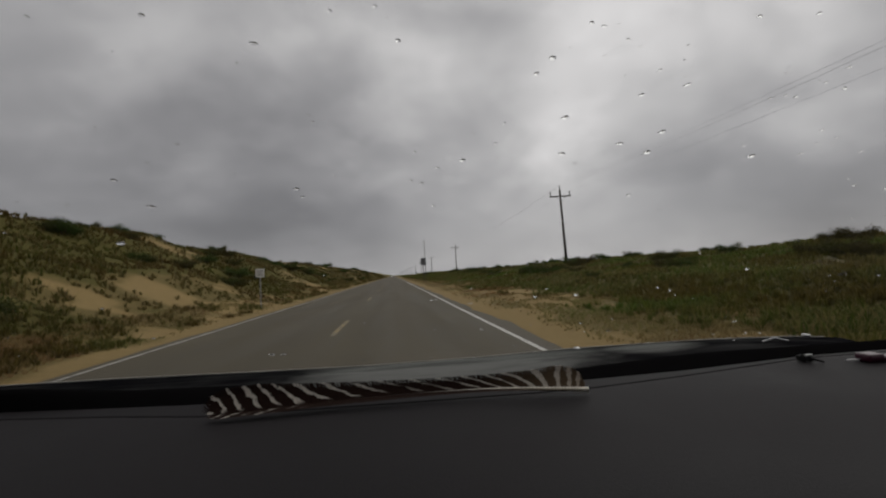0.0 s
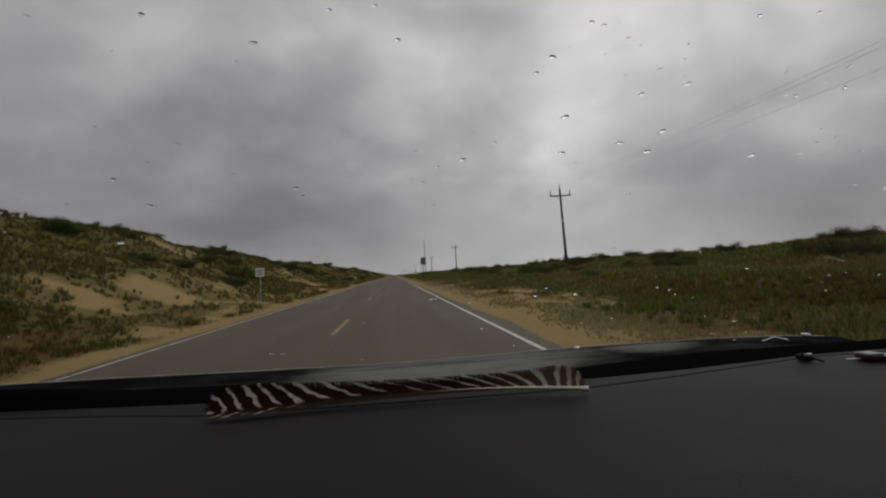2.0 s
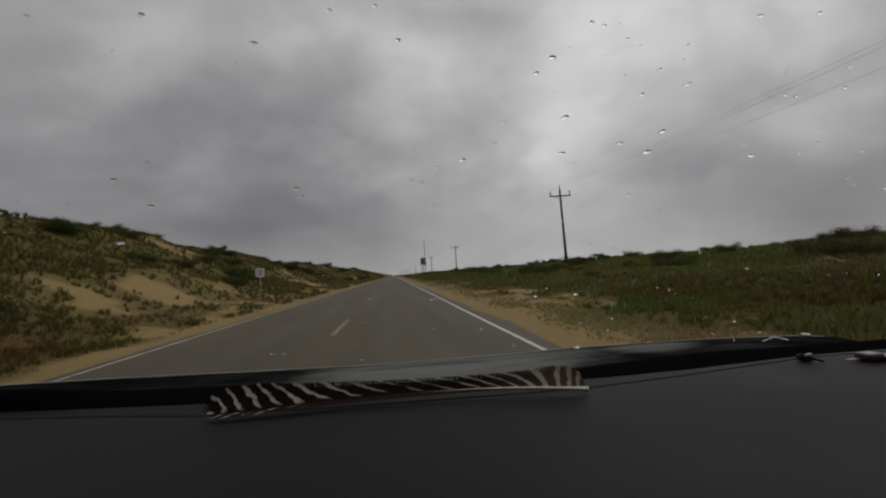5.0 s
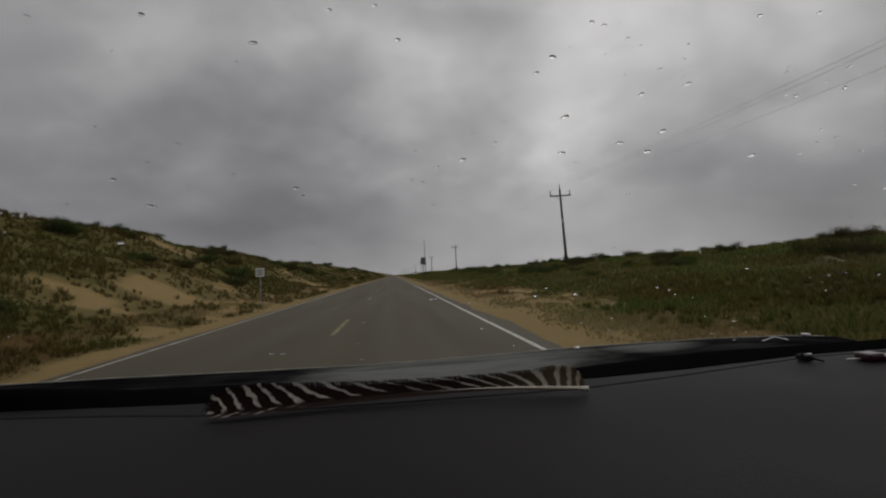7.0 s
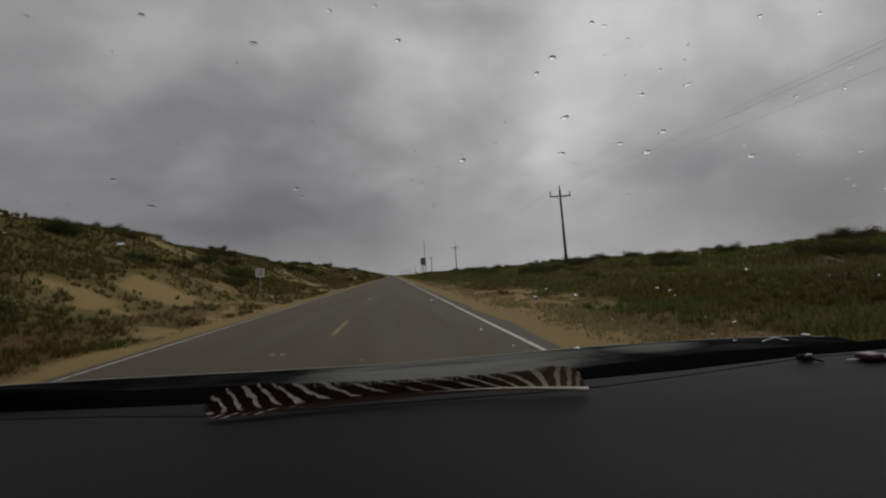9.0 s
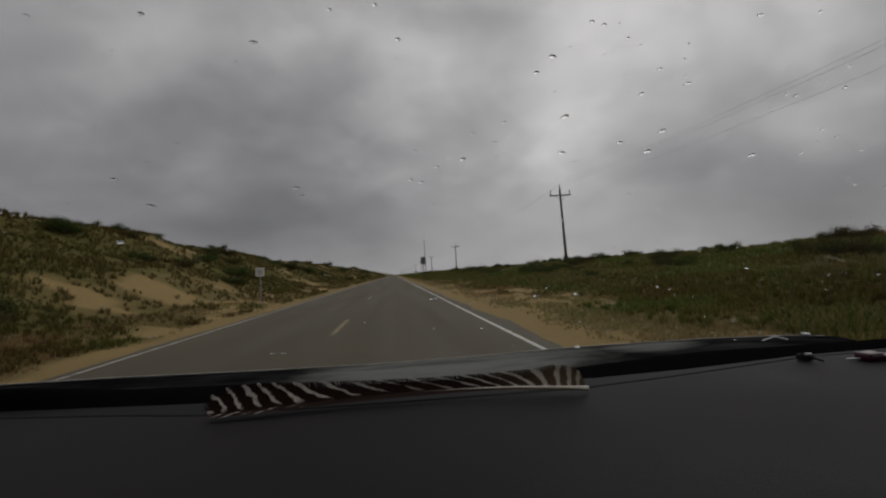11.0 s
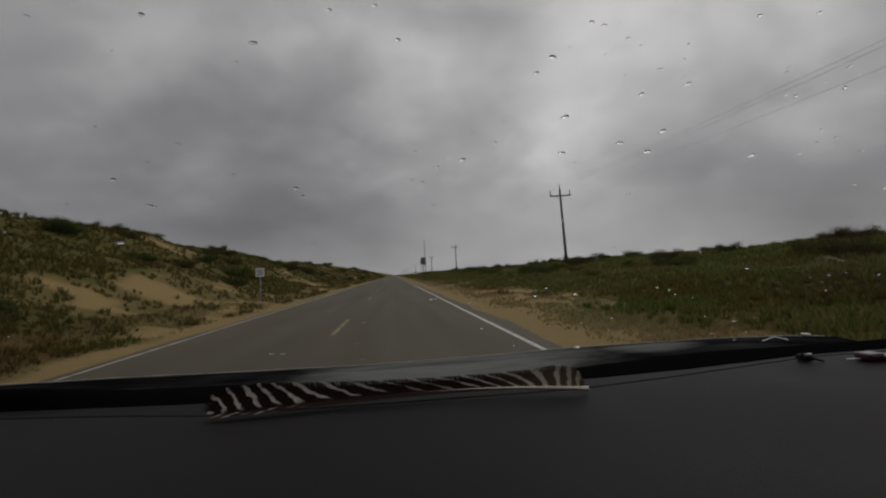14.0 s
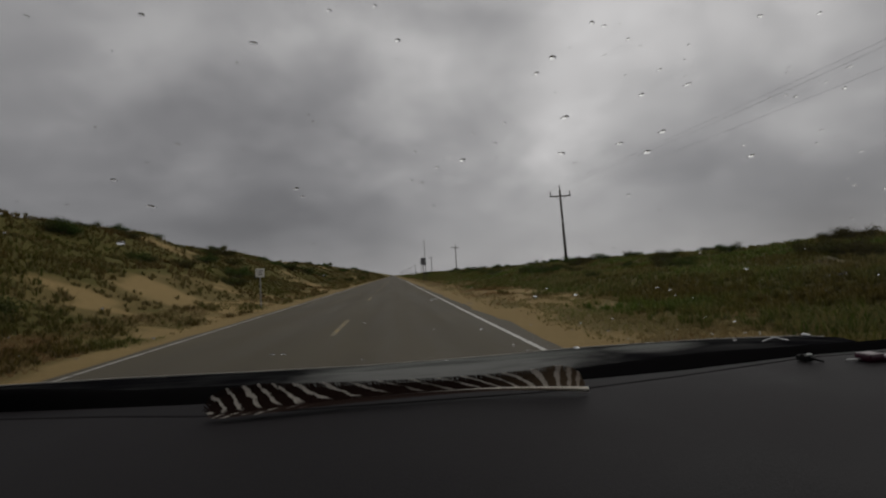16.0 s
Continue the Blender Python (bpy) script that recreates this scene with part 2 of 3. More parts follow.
def feather_barbs():
    """Ragged pale bars on dark brown; u runs along the shaft, v out from it (0 to 1)."""
    m, n, b = material("barred_feather", 0.85, spec=0.04)
    uv = n.node("ShaderNodeUVMap", uv_map="vane").outputs[0]
    s = n.node("ShaderNodeSeparateXYZ")
    n.link(uv, s.inputs[0])
    along, out = s.outputs[0], n.math("ABSOLUTE", s.outputs[1])
    ragged = n.noise(n.vec("MULTIPLY", uv, (30.0, 2.6, 1.0)), 1.0, 3.0, 0.6)
    fine = n.noise(n.vec("MULTIPLY", uv, (170.0, 3.0, 1.0)), 1.0, 2.0, 0.6)
    slant = n.ramp(along, 0.05, 0.30, 0.030, 0.080)
    slant = n.math("MULTIPLY", slant, n.ramp(along, 0.70, 0.92, 1.0, -0.15))
    place = n.math("ADD", along, n.math("MULTIPLY", out, slant))
    place = n.math("ADD", place, n.math("MULTIPLY", n.math("SUBTRACT", ragged, 0.5), n.ramp(along, 0.1, 0.8, 0.055, 0.022)))
    place = n.math("ADD", place, n.math("MULTIPLY", n.math("SUBTRACT", fine, 0.5), 0.012))
    count = n.math("MULTIPLY", place, n.math("ADD", 20.85, n.math("MULTIPLY", place, n.math("ADD", -15.68, n.math("MULTIPLY", place, 14.62)))))
    count = n.math("ADD", count, -0.04)
    wave = n.math("SINE", n.math("MULTIPLY", count, 2 * math.pi))
    width = n.ramp(n.noise(n.vec("MULTIPLY", uv, (17.0, 2.5, 1.0)), 1.0, 3.0), 0.3, 0.7, 0.30, 0.72, smooth=False)
    width = n.math("ADD", width, n.ramp(n.math("ABSOLUTE", n.math("SUBTRACT", along, 0.55)), 0.08, 0.30, 0.22, 0.0))
    width = n.math("ADD", width, n.ramp(along, 0.72, 0.95, 0.0, -0.30))
    pale = n.ramp(wave, width, n.math("ADD", width, 0.28))
    # the bars fade to a thin edge in the middle of the feather, where shading is painted in, and fray towards the shaft
    # of the outer half
    inner = n.ramp(n.math("ADD", out, n.math("MULTIPLY", n.math("SUBTRACT", ragged, 0.5), 0.5)), 0.02, 0.22)
    middle = n.math("ABSOLUTE", n.math("SUBTRACT", along, 0.53))
    rim = n.ramp(out, 0.40, 0.80, 0.0, 0.8)
    pale = n.math("MULTIPLY", pale, n.math("MAXIMUM", n.ramp(middle, 0.03, 0.12, 0.45, 1.0), rim))
    pale = n.math("MULTIPLY", pale, n.math("MAXIMUM", inner, n.ramp(along, 0.58, 0.68)))
    pale = n.math("MULTIPLY", pale, n.ramp(fine, 0.22, 0.40))
    under = n.ramp(s.outputs[1], -0.12, 0.0, 0.0, 1.0)
    pale = n.math("MULTIPLY", pale, n.math("MAXIMUM", under, n.math("MULTIPLY", n.ramp(ragged, 0.48, 0.60), n.ramp(along, 0.36, 0.15))))
    dark = n.mix(fine, (0.010, 0.0055, 0.0045), (0.028, 0.016, 0.012))
    # lighter brown towards the quill end: the light falling there, put into the colour
    dark = n.mix(n.ramp(along, 0.62, 0.95), dark, (0.105, 0.074, 0.047))
    light = n.mix(fine, (0.30, 0.27, 0.23), (0.66, 0.61, 0.54))
    light = n.mix(n.ramp(along, 0.80, 0.97, 0.0, 0.55), light, (0.36, 0.28, 0.20))
    n.link(n.mix(pale, dark, light), b.inputs["Base Color"])
    return m


def quill():
    """A shaft that darkens towards the feather's tip."""
    m, n, b = material("pale_quill", 0.45, spec=0.3)
    s = n.node("ShaderNodeSeparateXYZ")
    n.link(n.node("ShaderNodeTexCoord").outputs["Object"], s.inputs[0])
    n.link(n.mix(n.ramp(s.outputs[0], 0.01, 0.10), (0.020, 0.014, 0.010), (0.72, 0.67, 0.58)), b.inputs["Base Color"])
    return m


SAND, ASPHALT = sand_ground(), asphalt()
WHITE_PAINT = paint("worn_white_road_paint", (0.62, 0.60, 0.55), 0.40)
FADED_PAINT = paint("faded_white_road_paint", (0.48, 0.46, 0.41), 0.45)
YELLOW_PAINT = paint("worn_yellow_road_paint", (0.34, 0.25, 0.09), 0.50)
GRASS_DRY = leafy("dune_grass_dry", (0.062, 0.056, 0.012), (0.125, 0.110, 0.025), (0.20, 0.15, 0.060), 0.60)
GRASS_VERGE = leafy("verge_grass_straw", (0.20, 0.155, 0.065), (0.33, 0.26, 0.12), (0.36, 0.285, 0.14), 0.55)
GRASS_GREEN = leafy("dune_grass_green", (0.068, 0.078, 0.018), (0.150, 0.160, 0.038), (0.22, 0.180, 0.070), 0.64)
SHRUB_LEAF = leafy("shrub_leaves", (0.032, 0.041, 0.012), (0.082, 0.096, 0.028), (0.09, 0.085, 0.028), 0.80)
BARK = plain("shrub_bark", (0.07, 0.055, 0.04), 0.9, scale=20.0)
POLE = wood_pole()
PORCELAIN = plain("grey_insulator", (0.16, 0.15, 0.15), 0.35)
WIRE = plain("aluminium_wire", (0.09, 0.09, 0.095), 0.6, metal=0.3)
DASH = dash_plastic()
RUBBER = plain("black_rubber", (0.010, 0.010, 0.010), 0.7, spec=0.2)
TRIM = plain("matte_black_trim", (0.005, 0.0048, 0.005), 0.9, spec=0.0, relief=0.0)
STRIP = plain("dark_grey_vent_strip", (0.0165, 0.0150, 0.0158), 0.66, spec=0.08)
PAINT = car_paint()
CREST_GLINT = plain("pale_crest_glint", (0.36, 0.34, 0.30), 0.6, scale=14.0, change=0.8)
LINING = plain("dark_cabin_lining", (0.05, 0.048, 0.047), 0.9, spec=0.1)
GLASS = pane_glass()
LIGHT_BLOCK = plain("opaque_light_block", (0.01, 0.01, 0.012), 0.15, change=0.1, relief=0.0)
WATER = water_drop()
SMUDGE = smudge()
BARBS = feather_barbs()
QUILL = quill()
PINK = plain("magenta_plastic", (0.045, 0.006, 0.018), 0.35, scale=120.0)
CHROME = plain("worn_metal", (0.5, 0.5, 0.5), 0.35, metal=0.9)
STEEL = plain("galvanised_steel", (0.30, 0.30, 0.31), 0.5, metal=0.6)
PANEL = plain("dull_grey_panel", (0.09, 0.09, 0.10), 0.45, scale=6.0)
SIGN_WHITE = plain("sign_white", (0.62, 0.62, 0.60), 0.5, change=0.1)
SIGN_DARK = plain("sign_dark", (0.04, 0.04, 0.04), 0.6)
LAMP = bpy.data.materials.new("lit_headlight")
LAMP.use_nodes = True
LAMP.node_tree.nodes["Principled BSDF"].inputs["Emission Color"].default_value = (1.0, 0.95, 0.85, 1)
LAMP.node_tree.nodes["Principled BSDF"].inputs["Emission Strength"].default_value = 60.0
TYRE = plain("tyre_rubber", (0.02, 0.02, 0.02), 0.9)

# ---------------------------------------------------------------- mesh helpers


def mesh_from(name, verts, faces, mat, smooth=False):
    me = bpy.data.meshes.new(name)
    me.from_pydata([tuple(v) for v in verts], [], [tuple(f) for f in faces])
    me.materials.append(mat)
    if smooth:
        me.polygons.foreach_set("use_smooth", [True] * len(me.polygons))
    me.update()
    return me


def part(name, bm, mat, parent=None, label="", smooth=False):
    """Links a bmesh as one mesh object, under a thing or a part where one is given."""
    me = bpy.data.meshes.new(name)
    bmesh.ops.recalc_face_normals(bm, faces=bm.faces)
    bm.to_mesh(me)
    bm.free()
    me.materials.append(mat)
    if smooth:
        me.polygons.foreach_set("use_smooth", [True] * len(me.polygons))
    ob = new(name, me)
    ob.parent = parent
    if label:
        tagged(ob, label)
    return ob


def child(name, me, parent, label=""):
    ob = new(name, me)
    ob.parent = parent
    if label:
        tagged(ob, label)
    return ob


def box(bm, x0, x1, y0, y1, z0, z1, bevel=0.0):
    made = bmesh.ops.create_cube(bm, size=1.0, matrix=Matrix.Translation(((x0 + x1) / 2, (y0 + y1) / 2, (z0 + z1) / 2))
                                 @ Matrix.Diagonal((x1 - x0, y1 - y0, z1 - z0, 1)))
    if bevel:
        edges = list({e for v in made["verts"] for e in v.link_edges})
        bmesh.ops.bevel(bm, geom=edges, offset=bevel, segments=2, affect="EDGES", profile=0.6)
    return bm


def rod(bm, a, b, r0, r1, sides=10):
    a, b = Vector(a), Vector(b)
    turn = (b - a).to_track_quat("Z", "Y").to_matrix().to_4x4()
    bmesh.ops.create_cone(bm, cap_ends=True, segments=sides, radius1=r0, radius2=r1, depth=(b - a).length,
                          matrix=Matrix.Translation((a + b) / 2) @ turn)
    return bm


def sheet(rows):
    """A bmesh of quads from rows of points."""
    bm = bmesh.new()
    grid = [[bm.verts.new(p) for p in row] for row in rows]
    for r0, r1 in zip(grid, grid[1:]):
        for i in range(len(r0) - 1):
            bm.faces.new((r0[i], r0[i + 1], r1[i + 1], r1[i]))
    return bm


def thicken(ob, depth, offset=-1.0):
    m = ob.modifiers.new("thickness", "SOLIDIFY")
    m.thickness, m.offset = depth, offset
    return ob


# ---------------------------------------------------------------- the lie of the land


def lattice(ix, iy, seed):
    h = (ix.astype(np.int64) * 374761393 + iy.astype(np.int64) * 668265263 + seed * 974634777) & 0x7FFFFFFF
    h = ((h ^ (h >> 13)) * 1274126177) & 0x7FFFFFFF
    return ((h ^ (h >> 16)) & 0xFFFF) / 65535.0


def value_noise(x, y, seed):
    ix, iy = np.floor(x), np.floor(y)
    fx, fy = x - ix, y - iy
    fx, fy = fx * fx * (3 - 2 * fx), fy * fy * (3 - 2 * fy)
    a, b = lattice(ix, iy, seed), lattice(ix + 1, iy, seed)
    c, d = lattice(ix, iy + 1, seed), lattice(ix + 1, iy + 1, seed)
    return (a * (1 - fx) + b * fx) * (1 - fy) + (c * (1 - fx) + d * fx) * fy


def fbm(x, y, seed, octaves=4):
    total, amount, span = 0.0, 0.5, 0.0
    for k in range(octaves):
        total = total + amount * value_noise(x, y, seed + k)
        span += amount
        x, y, amount = x * 2.03, y * 2.03, amount * 0.5
    return total / span


def ease(a, b, x):
    t = np.clip((x - a) / (b - a), 0, 1)
    return t * t * (3 - 2 * t)


def land(x, y):
    """Ground height: level road bed, a tall dune ridge beside the far lane, a low one beside the near verge."""
    x, y = np.asarray(x, float), np.asarray(y, float)
    left = np.clip(-x, 0, None)
    swell = 0.86 + 0.45 * fbm(y / 30.0 + 3.1, x / 50.0, 11, 3)
    ridge = (0.25 * ease(5.6, 7.5, left) + 1.7 * ease(6.8, 12.0, left) + 2.2 * ease(10.0, 18.0, left)) * swell
    ridge = ridge * (1 - 0.45 * ease(22.0, 60.0, left)) + 1.25 * ease(6.5, 11.0, left) * (fbm(x / 3.5, y / 5.0, 21, 4) - 0.5)
    right = np.clip(x, 0, None)
    roll = 0.75 + 0.5 * fbm(y / 24.0 + 9.7, x / 40.0, 31, 3)
    bank = (0.18 * ease(2.9, 6.0, right) + 0.50 * ease(6.0, 11.0, right) + 1.02 * ease(10.0, 24.0, right)) * roll
    bank = bank * (1 - 0.4 * ease(30.0, 80.0, right)) + 0.45 * ease(5.5, 10.0, right) * (fbm(x / 3.0, y / 4.5, 41, 4) - 0.5)
    rough = 0.10 * ease(2.9, 4.5, right) + 0.10 * ease(5.3, 6.6, left)
    z = np.where(x < 0, ridge, bank) + rough * (fbm(x / 0.9, y / 0.9, 51, 3) - 0.5)
    return z - 0.02


def growth(x, y):
    """How thickly plants cover the ground, 0 to 1."""
    x, y = np.asarray(x, float), np.asarray(y, float)
    n = fbm(x / 4.2, y / 7.0, 61, 4)
    m = fbm(x / 1.3 + 5, y / 2.2, 66, 4)
    left = ease(6.2, 8.0, -x + 3.4 * (n - 0.5) + 1.6 * (m - 0.5)) * (1 - 0.97 * ease(0.515, 0.585, fbm(x / 5.0 + 7, y / 9.0, 71, 4)))
    right = ease(4.9, 6.9, x + 4.6 * (n - 0.5) + 2.0 * (m - 0.5))
    patch = 0.60 * ease(0.40, 0.56, fbm(x / 0.9 + 2, y / 1.7, 67, 4))
    # a blowout of bare sand at the foot of the tall ridge
    hollow = np.hypot((x + 8.6) / 2.2, (y - 17.5) / 7.0) + 1.5 * (n - 0.5) + 1.0 * (m - 0.5)
    left = left * ease(0.65, 1.05, hollow)
    left = np.maximum(left, patch * ease(5.0, 5.8, -x))
    right = np.maximum(right, patch * ease(2.6, 4.0, x))
    return np.where(x < 0, left, right)


def steps(near, far, first, grow):
    out = [near]
    while out[-1] < far:
        out.append(out[-1] + first)
        first *= grow
    return out


side = steps(0.0, 900.0, 0.35, 1.045)
xs = np.array([-v for v in side[:0:-1]] + side)
ys = np.array([-v for v in steps(2.0, 700.0, 1.2, 1.12)[::-1]] + steps(-1.5, 4600.0, 0.42, 1.018))
gx, gy = np.meshgrid(xs, ys)
gz = land(gx, gy)
nx, ny = len(xs), len(ys)
index = np.arange(nx * ny).reshape(ny, nx)
quads = np.stack([index[:-1, :-1], index[:-1, 1:], index[1:, 1:], index[1:, :-1]], -1).reshape(-1, 4)


def mesh_arrays(name, verts, faces, mat, smooth=False):
    """A mesh from arrays: verts (n, 3), faces (m, k)."""
    me = bpy.data.meshes.new(name)
    count, k = faces.shape
    me.vertices.add(len(verts))
    me.vertices.foreach_set("co", np.ascontiguousarray(verts, np.float32).ravel())
    me.loops.add(count * k)
    me.loops.foreach_set("vertex_index", np.ascontiguousarray(faces, np.int32).ravel())
    me.polygons.add(count)
    me.polygons.foreach_set("loop_start", np.arange(0, count * k, k, dtype=np.int32))
    me.polygons.foreach_set("use_smooth", np.full(count, smooth))
    me.materials.append(mat)
    me.update(calc_edges=True)
    return me


ground_mesh = mesh_arrays("ground", np.stack([gx, gy, gz], -1).reshape(-1, 3), quads, SAND, True)
cover_data = ground_mesh.attributes.new("cover", "FLOAT", "POINT")
cover_data.data.foreach_set("value", growth(gx, gy).astype(np.float32).ravel())
tagged(new("ground", ground_mesh), "tan sand dunes with dark plant litter beside the road", "ground", kind="structure")

# road: a slab with slightly ragged edges
ROAD_LEFT, ROAD_RIGHT = -4.72, 2.42
road_ys = np.array([-v for v in steps(2.0, 600.0, 2.0, 1.15)[::-1]] + steps(-1.5, 4500.0, 0.45, 1.02))
el = ROAD_LEFT + 0.28 * (fbm(road_ys / 1.7, road_ys * 0, 81, 4) - 0.5)
er = ROAD_RIGHT + 0.30 * (fbm(road_ys / 1.3, road_ys * 0, 91, 4) - 0.5)
road_rows = [[(a, y, -0.06), (a, y, 0.012), (a + 0.2, y, 0.02), (-1.2, y, 0.03), (b - 0.2, y, 0.02), (b, y, 0.012), (b, y, -0.06)]
             for a, b, y in zip(el, er, road_ys)]
road = part("road", sheet(road_rows), ASPHALT)
tagged(road, "straight two-lane grey asphalt road with worn paint", "road", kind="structure")


def crown(x):
    return 0.02 + 0.01 * max(0.0, 1 - abs(x + 1.2) / 3.7)


def stripe(x, y0, y1, width, mat, name, label):
    n = max(2, int((y1 - y0) / 1.5)) if y1 - y0 < 30 else 170
    rows = []
    for i in range(n + 1):
        y = y0 + (y1 - y0) * (i / n) ** (1.0 if y1 - y0 < 30 else 2.2)
        wob = 0.012 * math.sin(y * 1.7) + 0.008 * math.sin(y * 4.1)
        z = crown(x) + 0.005
        rows.append([(x - width / 2 + wob, y, z), (x + width / 2 + wob * 0.6, y, z)])
    ob = part(name, sheet(rows), mat, road, label)
    return ob


stripe(2.03, -40.0, 1500.0, 0.085, WHITE_PAINT, "edge_line", "worn white edge line")
stripe(-4.45, -40.0, 1500.0, 0.075, FADED_PAINT, "edge_line", "faded thin white edge line")
for k in range(28):
    start = 8.8 + 12.2 * k
    stripe(-1.27, start, start + 3.0, 0.11, YELLOW_PAINT, "centre_dash", "short worn yellow dash")

# ---------------------------------------------------------------- grass and shrubs


def blades(name, spots, tall, wide, count, mat, rng):
    """Tufts of bent tapering blades, joined."""
    n = len(spots)
    base = np.repeat(spots, count, 0)
    tall, wide = np.repeat(tall, count), np.repeat(wide, count)
    total = n * count
    turn = rng.uniform(0, 2 * np.pi, total)
    out = np.stack([np.cos(turn), np.sin(turn), np.zeros(total)], -1)
    flat_way = np.stack([-np.sin(turn), np.cos(turn), np.zeros(total)], -1)
    h = tall * rng.uniform(0.55, 1.15, total)
    bend = h * rng.uniform(0.15, 0.75, total)
    foot = base + out * (tall * rng.uniform(0.0, 0.22, total))[:, None]
    up = np.array([0, 0, 1.0])
    middle = foot + up * (h * 0.6)[:, None] + out * (bend * 0.35)[:, None]
    tip = foot + up * (h * rng.uniform(0.8, 1.0, total))[:, None] + out * bend[:, None]
    half = flat_way * (wide * 0.5)[:, None]
    verts = np.stack([foot - half, foot + half, middle + half * 0.8, middle - half * 0.8, tip], 1).reshape(-1, 3)
    i = np.arange(total)[:, None] * 5
    tri = np.concatenate([i + np.array([[0, 1, 2]]), i + np.array([[0, 2, 3]]), i + np.array([[3, 2, 4]])], 1).reshape(-1, 3)
    return new(name, mesh_arrays(name, verts, tri, mat))


def scatter(rng, number, x0, x1, y0, y1, sign, need):
    y = y0 * (y1 / y0) ** rng.uniform(0, 1, number)
    x = sign * (x0 + (x1 - x0) * rng.uniform(0, 1, number) ** 1.2)
    keep = growth(x, y) > need + (1 - need) * rng.uniform(0, 1, number) * 0.9
    x, y = x[keep], y[keep]
    return np.stack([x, y, land(x, y) - 0.03], -1)


def grow_grass(name, label, sign, x0, x1, number, mat, seed, tall):
    rng = np.random.default_rng(seed)
    pts = scatter(rng, number, x0, x1, 3.0, 420.0, sign, 0.30)
    far = np.clip(pts[:, 1] / 40.0, 0, 6)
    ob = blades(name, pts, tall * (1 + 0.16 * far) * rng.uniform(0.6, 1.3, len(pts)), 0.018 + 0.020 * far, 12, mat, rng)
    tagged(ob, label, "grass", kind="stuff")


grow_grass("dune_grass", "dry olive-brown dune grass on the tall sand ridge", -1, 5.6, 24.0, 42000, GRASS_DRY, 5, 0.20)
grow_grass("dune_grass", "green and tan dune grass on the low bank", 1, 4.6, 30.0, 42000, GRASS_GREEN, 6, 0.21)
# thin dry grass on the verges
rng = np.random.default_rng(8)
for sign, a, b in ((1, 3.0, 6.8), (-1, 5.4, 7.6)):
    n = 20000
    y = 3.0 * 60 ** rng.uniform(0, 1, n)
    x = sign * (a + (b - a) * rng.uniform(0, 1, n) ** 0.6)
    ok = fbm(x / 0.9 + 2, y / 1.7, 67, 4) > 0.40
    pts = np.stack([x[ok], y[ok], land(x[ok], y[ok]) - 0.02], -1)
    tagged(blades("verge_grass", pts, rng.uniform(0.04, 0.12, len(pts)), 0.007 + 0.0004 * pts[:, 1], 9, GRASS_VERGE, rng),
           "sparse short dry grass on the sandy verge", "grass", kind="stuff")


def shrub_meshes(seed, leaves):
    rng = np.random.default_rng(seed)
    bm = bmesh.new()
    tips = []
    for k in range(7):
        a = k * 0.9 + rng.uniform(-0.3, 0.3)
        mid = Vector((0.22 * math.cos(a), 0.22 * math.sin(a), 0.20))
        end = Vector((rng.uniform(0.35, 0.7) * math.cos(a), rng.uniform(0.35, 0.7) * math.sin(a), rng.uniform(0.18, 0.62)))
        rod(bm, (0, 0, -0.1), mid, 0.03, 0.02, 6)
        rod(bm, mid, end, 0.02, 0.008, 5)
        tips += [end, mid.lerp(end, 0.5)]
    stems = bpy.data.meshes.new("stems")
    bm.to_mesh(stems)
    bm.free()
    stems.materials.append(BARK)
    tips = np.array([tuple(t) for t in tips])
    centre = tips[rng.integers(0, len(tips), leaves)] + rng.normal(0, 0.125, (leaves, 3)) * (1.15, 1.15, 0.8)
    centre[:, 2] = np.clip(centre[:, 2], 0.03, None)
    a = rng.normal(0, 1, (leaves, 3))
    a /= np.linalg.norm(a, axis=1)[:, None]
    b = np.cross(a, rng.normal(0, 1, (leaves, 3)))
    b /= np.linalg.norm(b, axis=1)[:, None]
    s = rng.uniform(0.018, 0.042, leaves)[:, None]
    verts = np.stack([centre - a * s, centre + b * s * 0.55, centre + a * s, centre - b * s * 0.55], 1).reshape(-1, 3)
    faces = np.arange(leaves * 4).reshape(-1, 4)
    return stems, mesh_arrays("foliage", verts, faces, SHRUB_LEAF)


def shrub(meshes, m):
    root = new("shrub")
    child("stems", meshes[0], root)
    child("foliage", meshes[1], root)
    root.matrix_world = m
    return tagged(root, "low dark green shrub with dense small leaves", "shrub", "shrubs on the dunes")


kinds = [shrub(shrub_meshes(k, 3200), Matrix.Identity(4)) for k in (1, 2, 3)]
rng = np.random.default_rng(15)
used = [False, False, False]
for k in range(150):
    right_side = k % 2 != 0
    y = 9.0 * 22 ** rng.uniform(0, 1)
    x = rng.uniform(9.5, 30.0) if right_side else -rng.uniform(8.0, 19.0)
    if growth(x, y) < 0.5:
        continue
    size = rng.uniform(0.42, 0.85) * (1.0 + y / 160.0)
    m = pose(x, y, float(land(x, y)) - 0.05, 0, 0, rng.uniform(0, 360)) @ Matrix.Diagonal((size * 1.2, size * 1.2, size * 1.0, 1))
    which = int(rng.integers(0, 3))
    if used[which]:
        root = kinds[which].copy()
        scene.collection.objects.link(root)
        for c in kinds[which].children:
            d = c.copy()
            scene.collection.objects.link(d)
            d.parent = root
        root.matrix_world = m
    else:
        kinds[which].matrix_world = m
        used[which] = True

# ---------------------------------------------------------------- power line

POLE_X, SPAN, FIRST, POLE_TALL = 18.0, 79.0, -36.0, 7.9


INSULATORS = ((-1.05, -0.62), (0.0, 0.0), (1.05, -0.62))


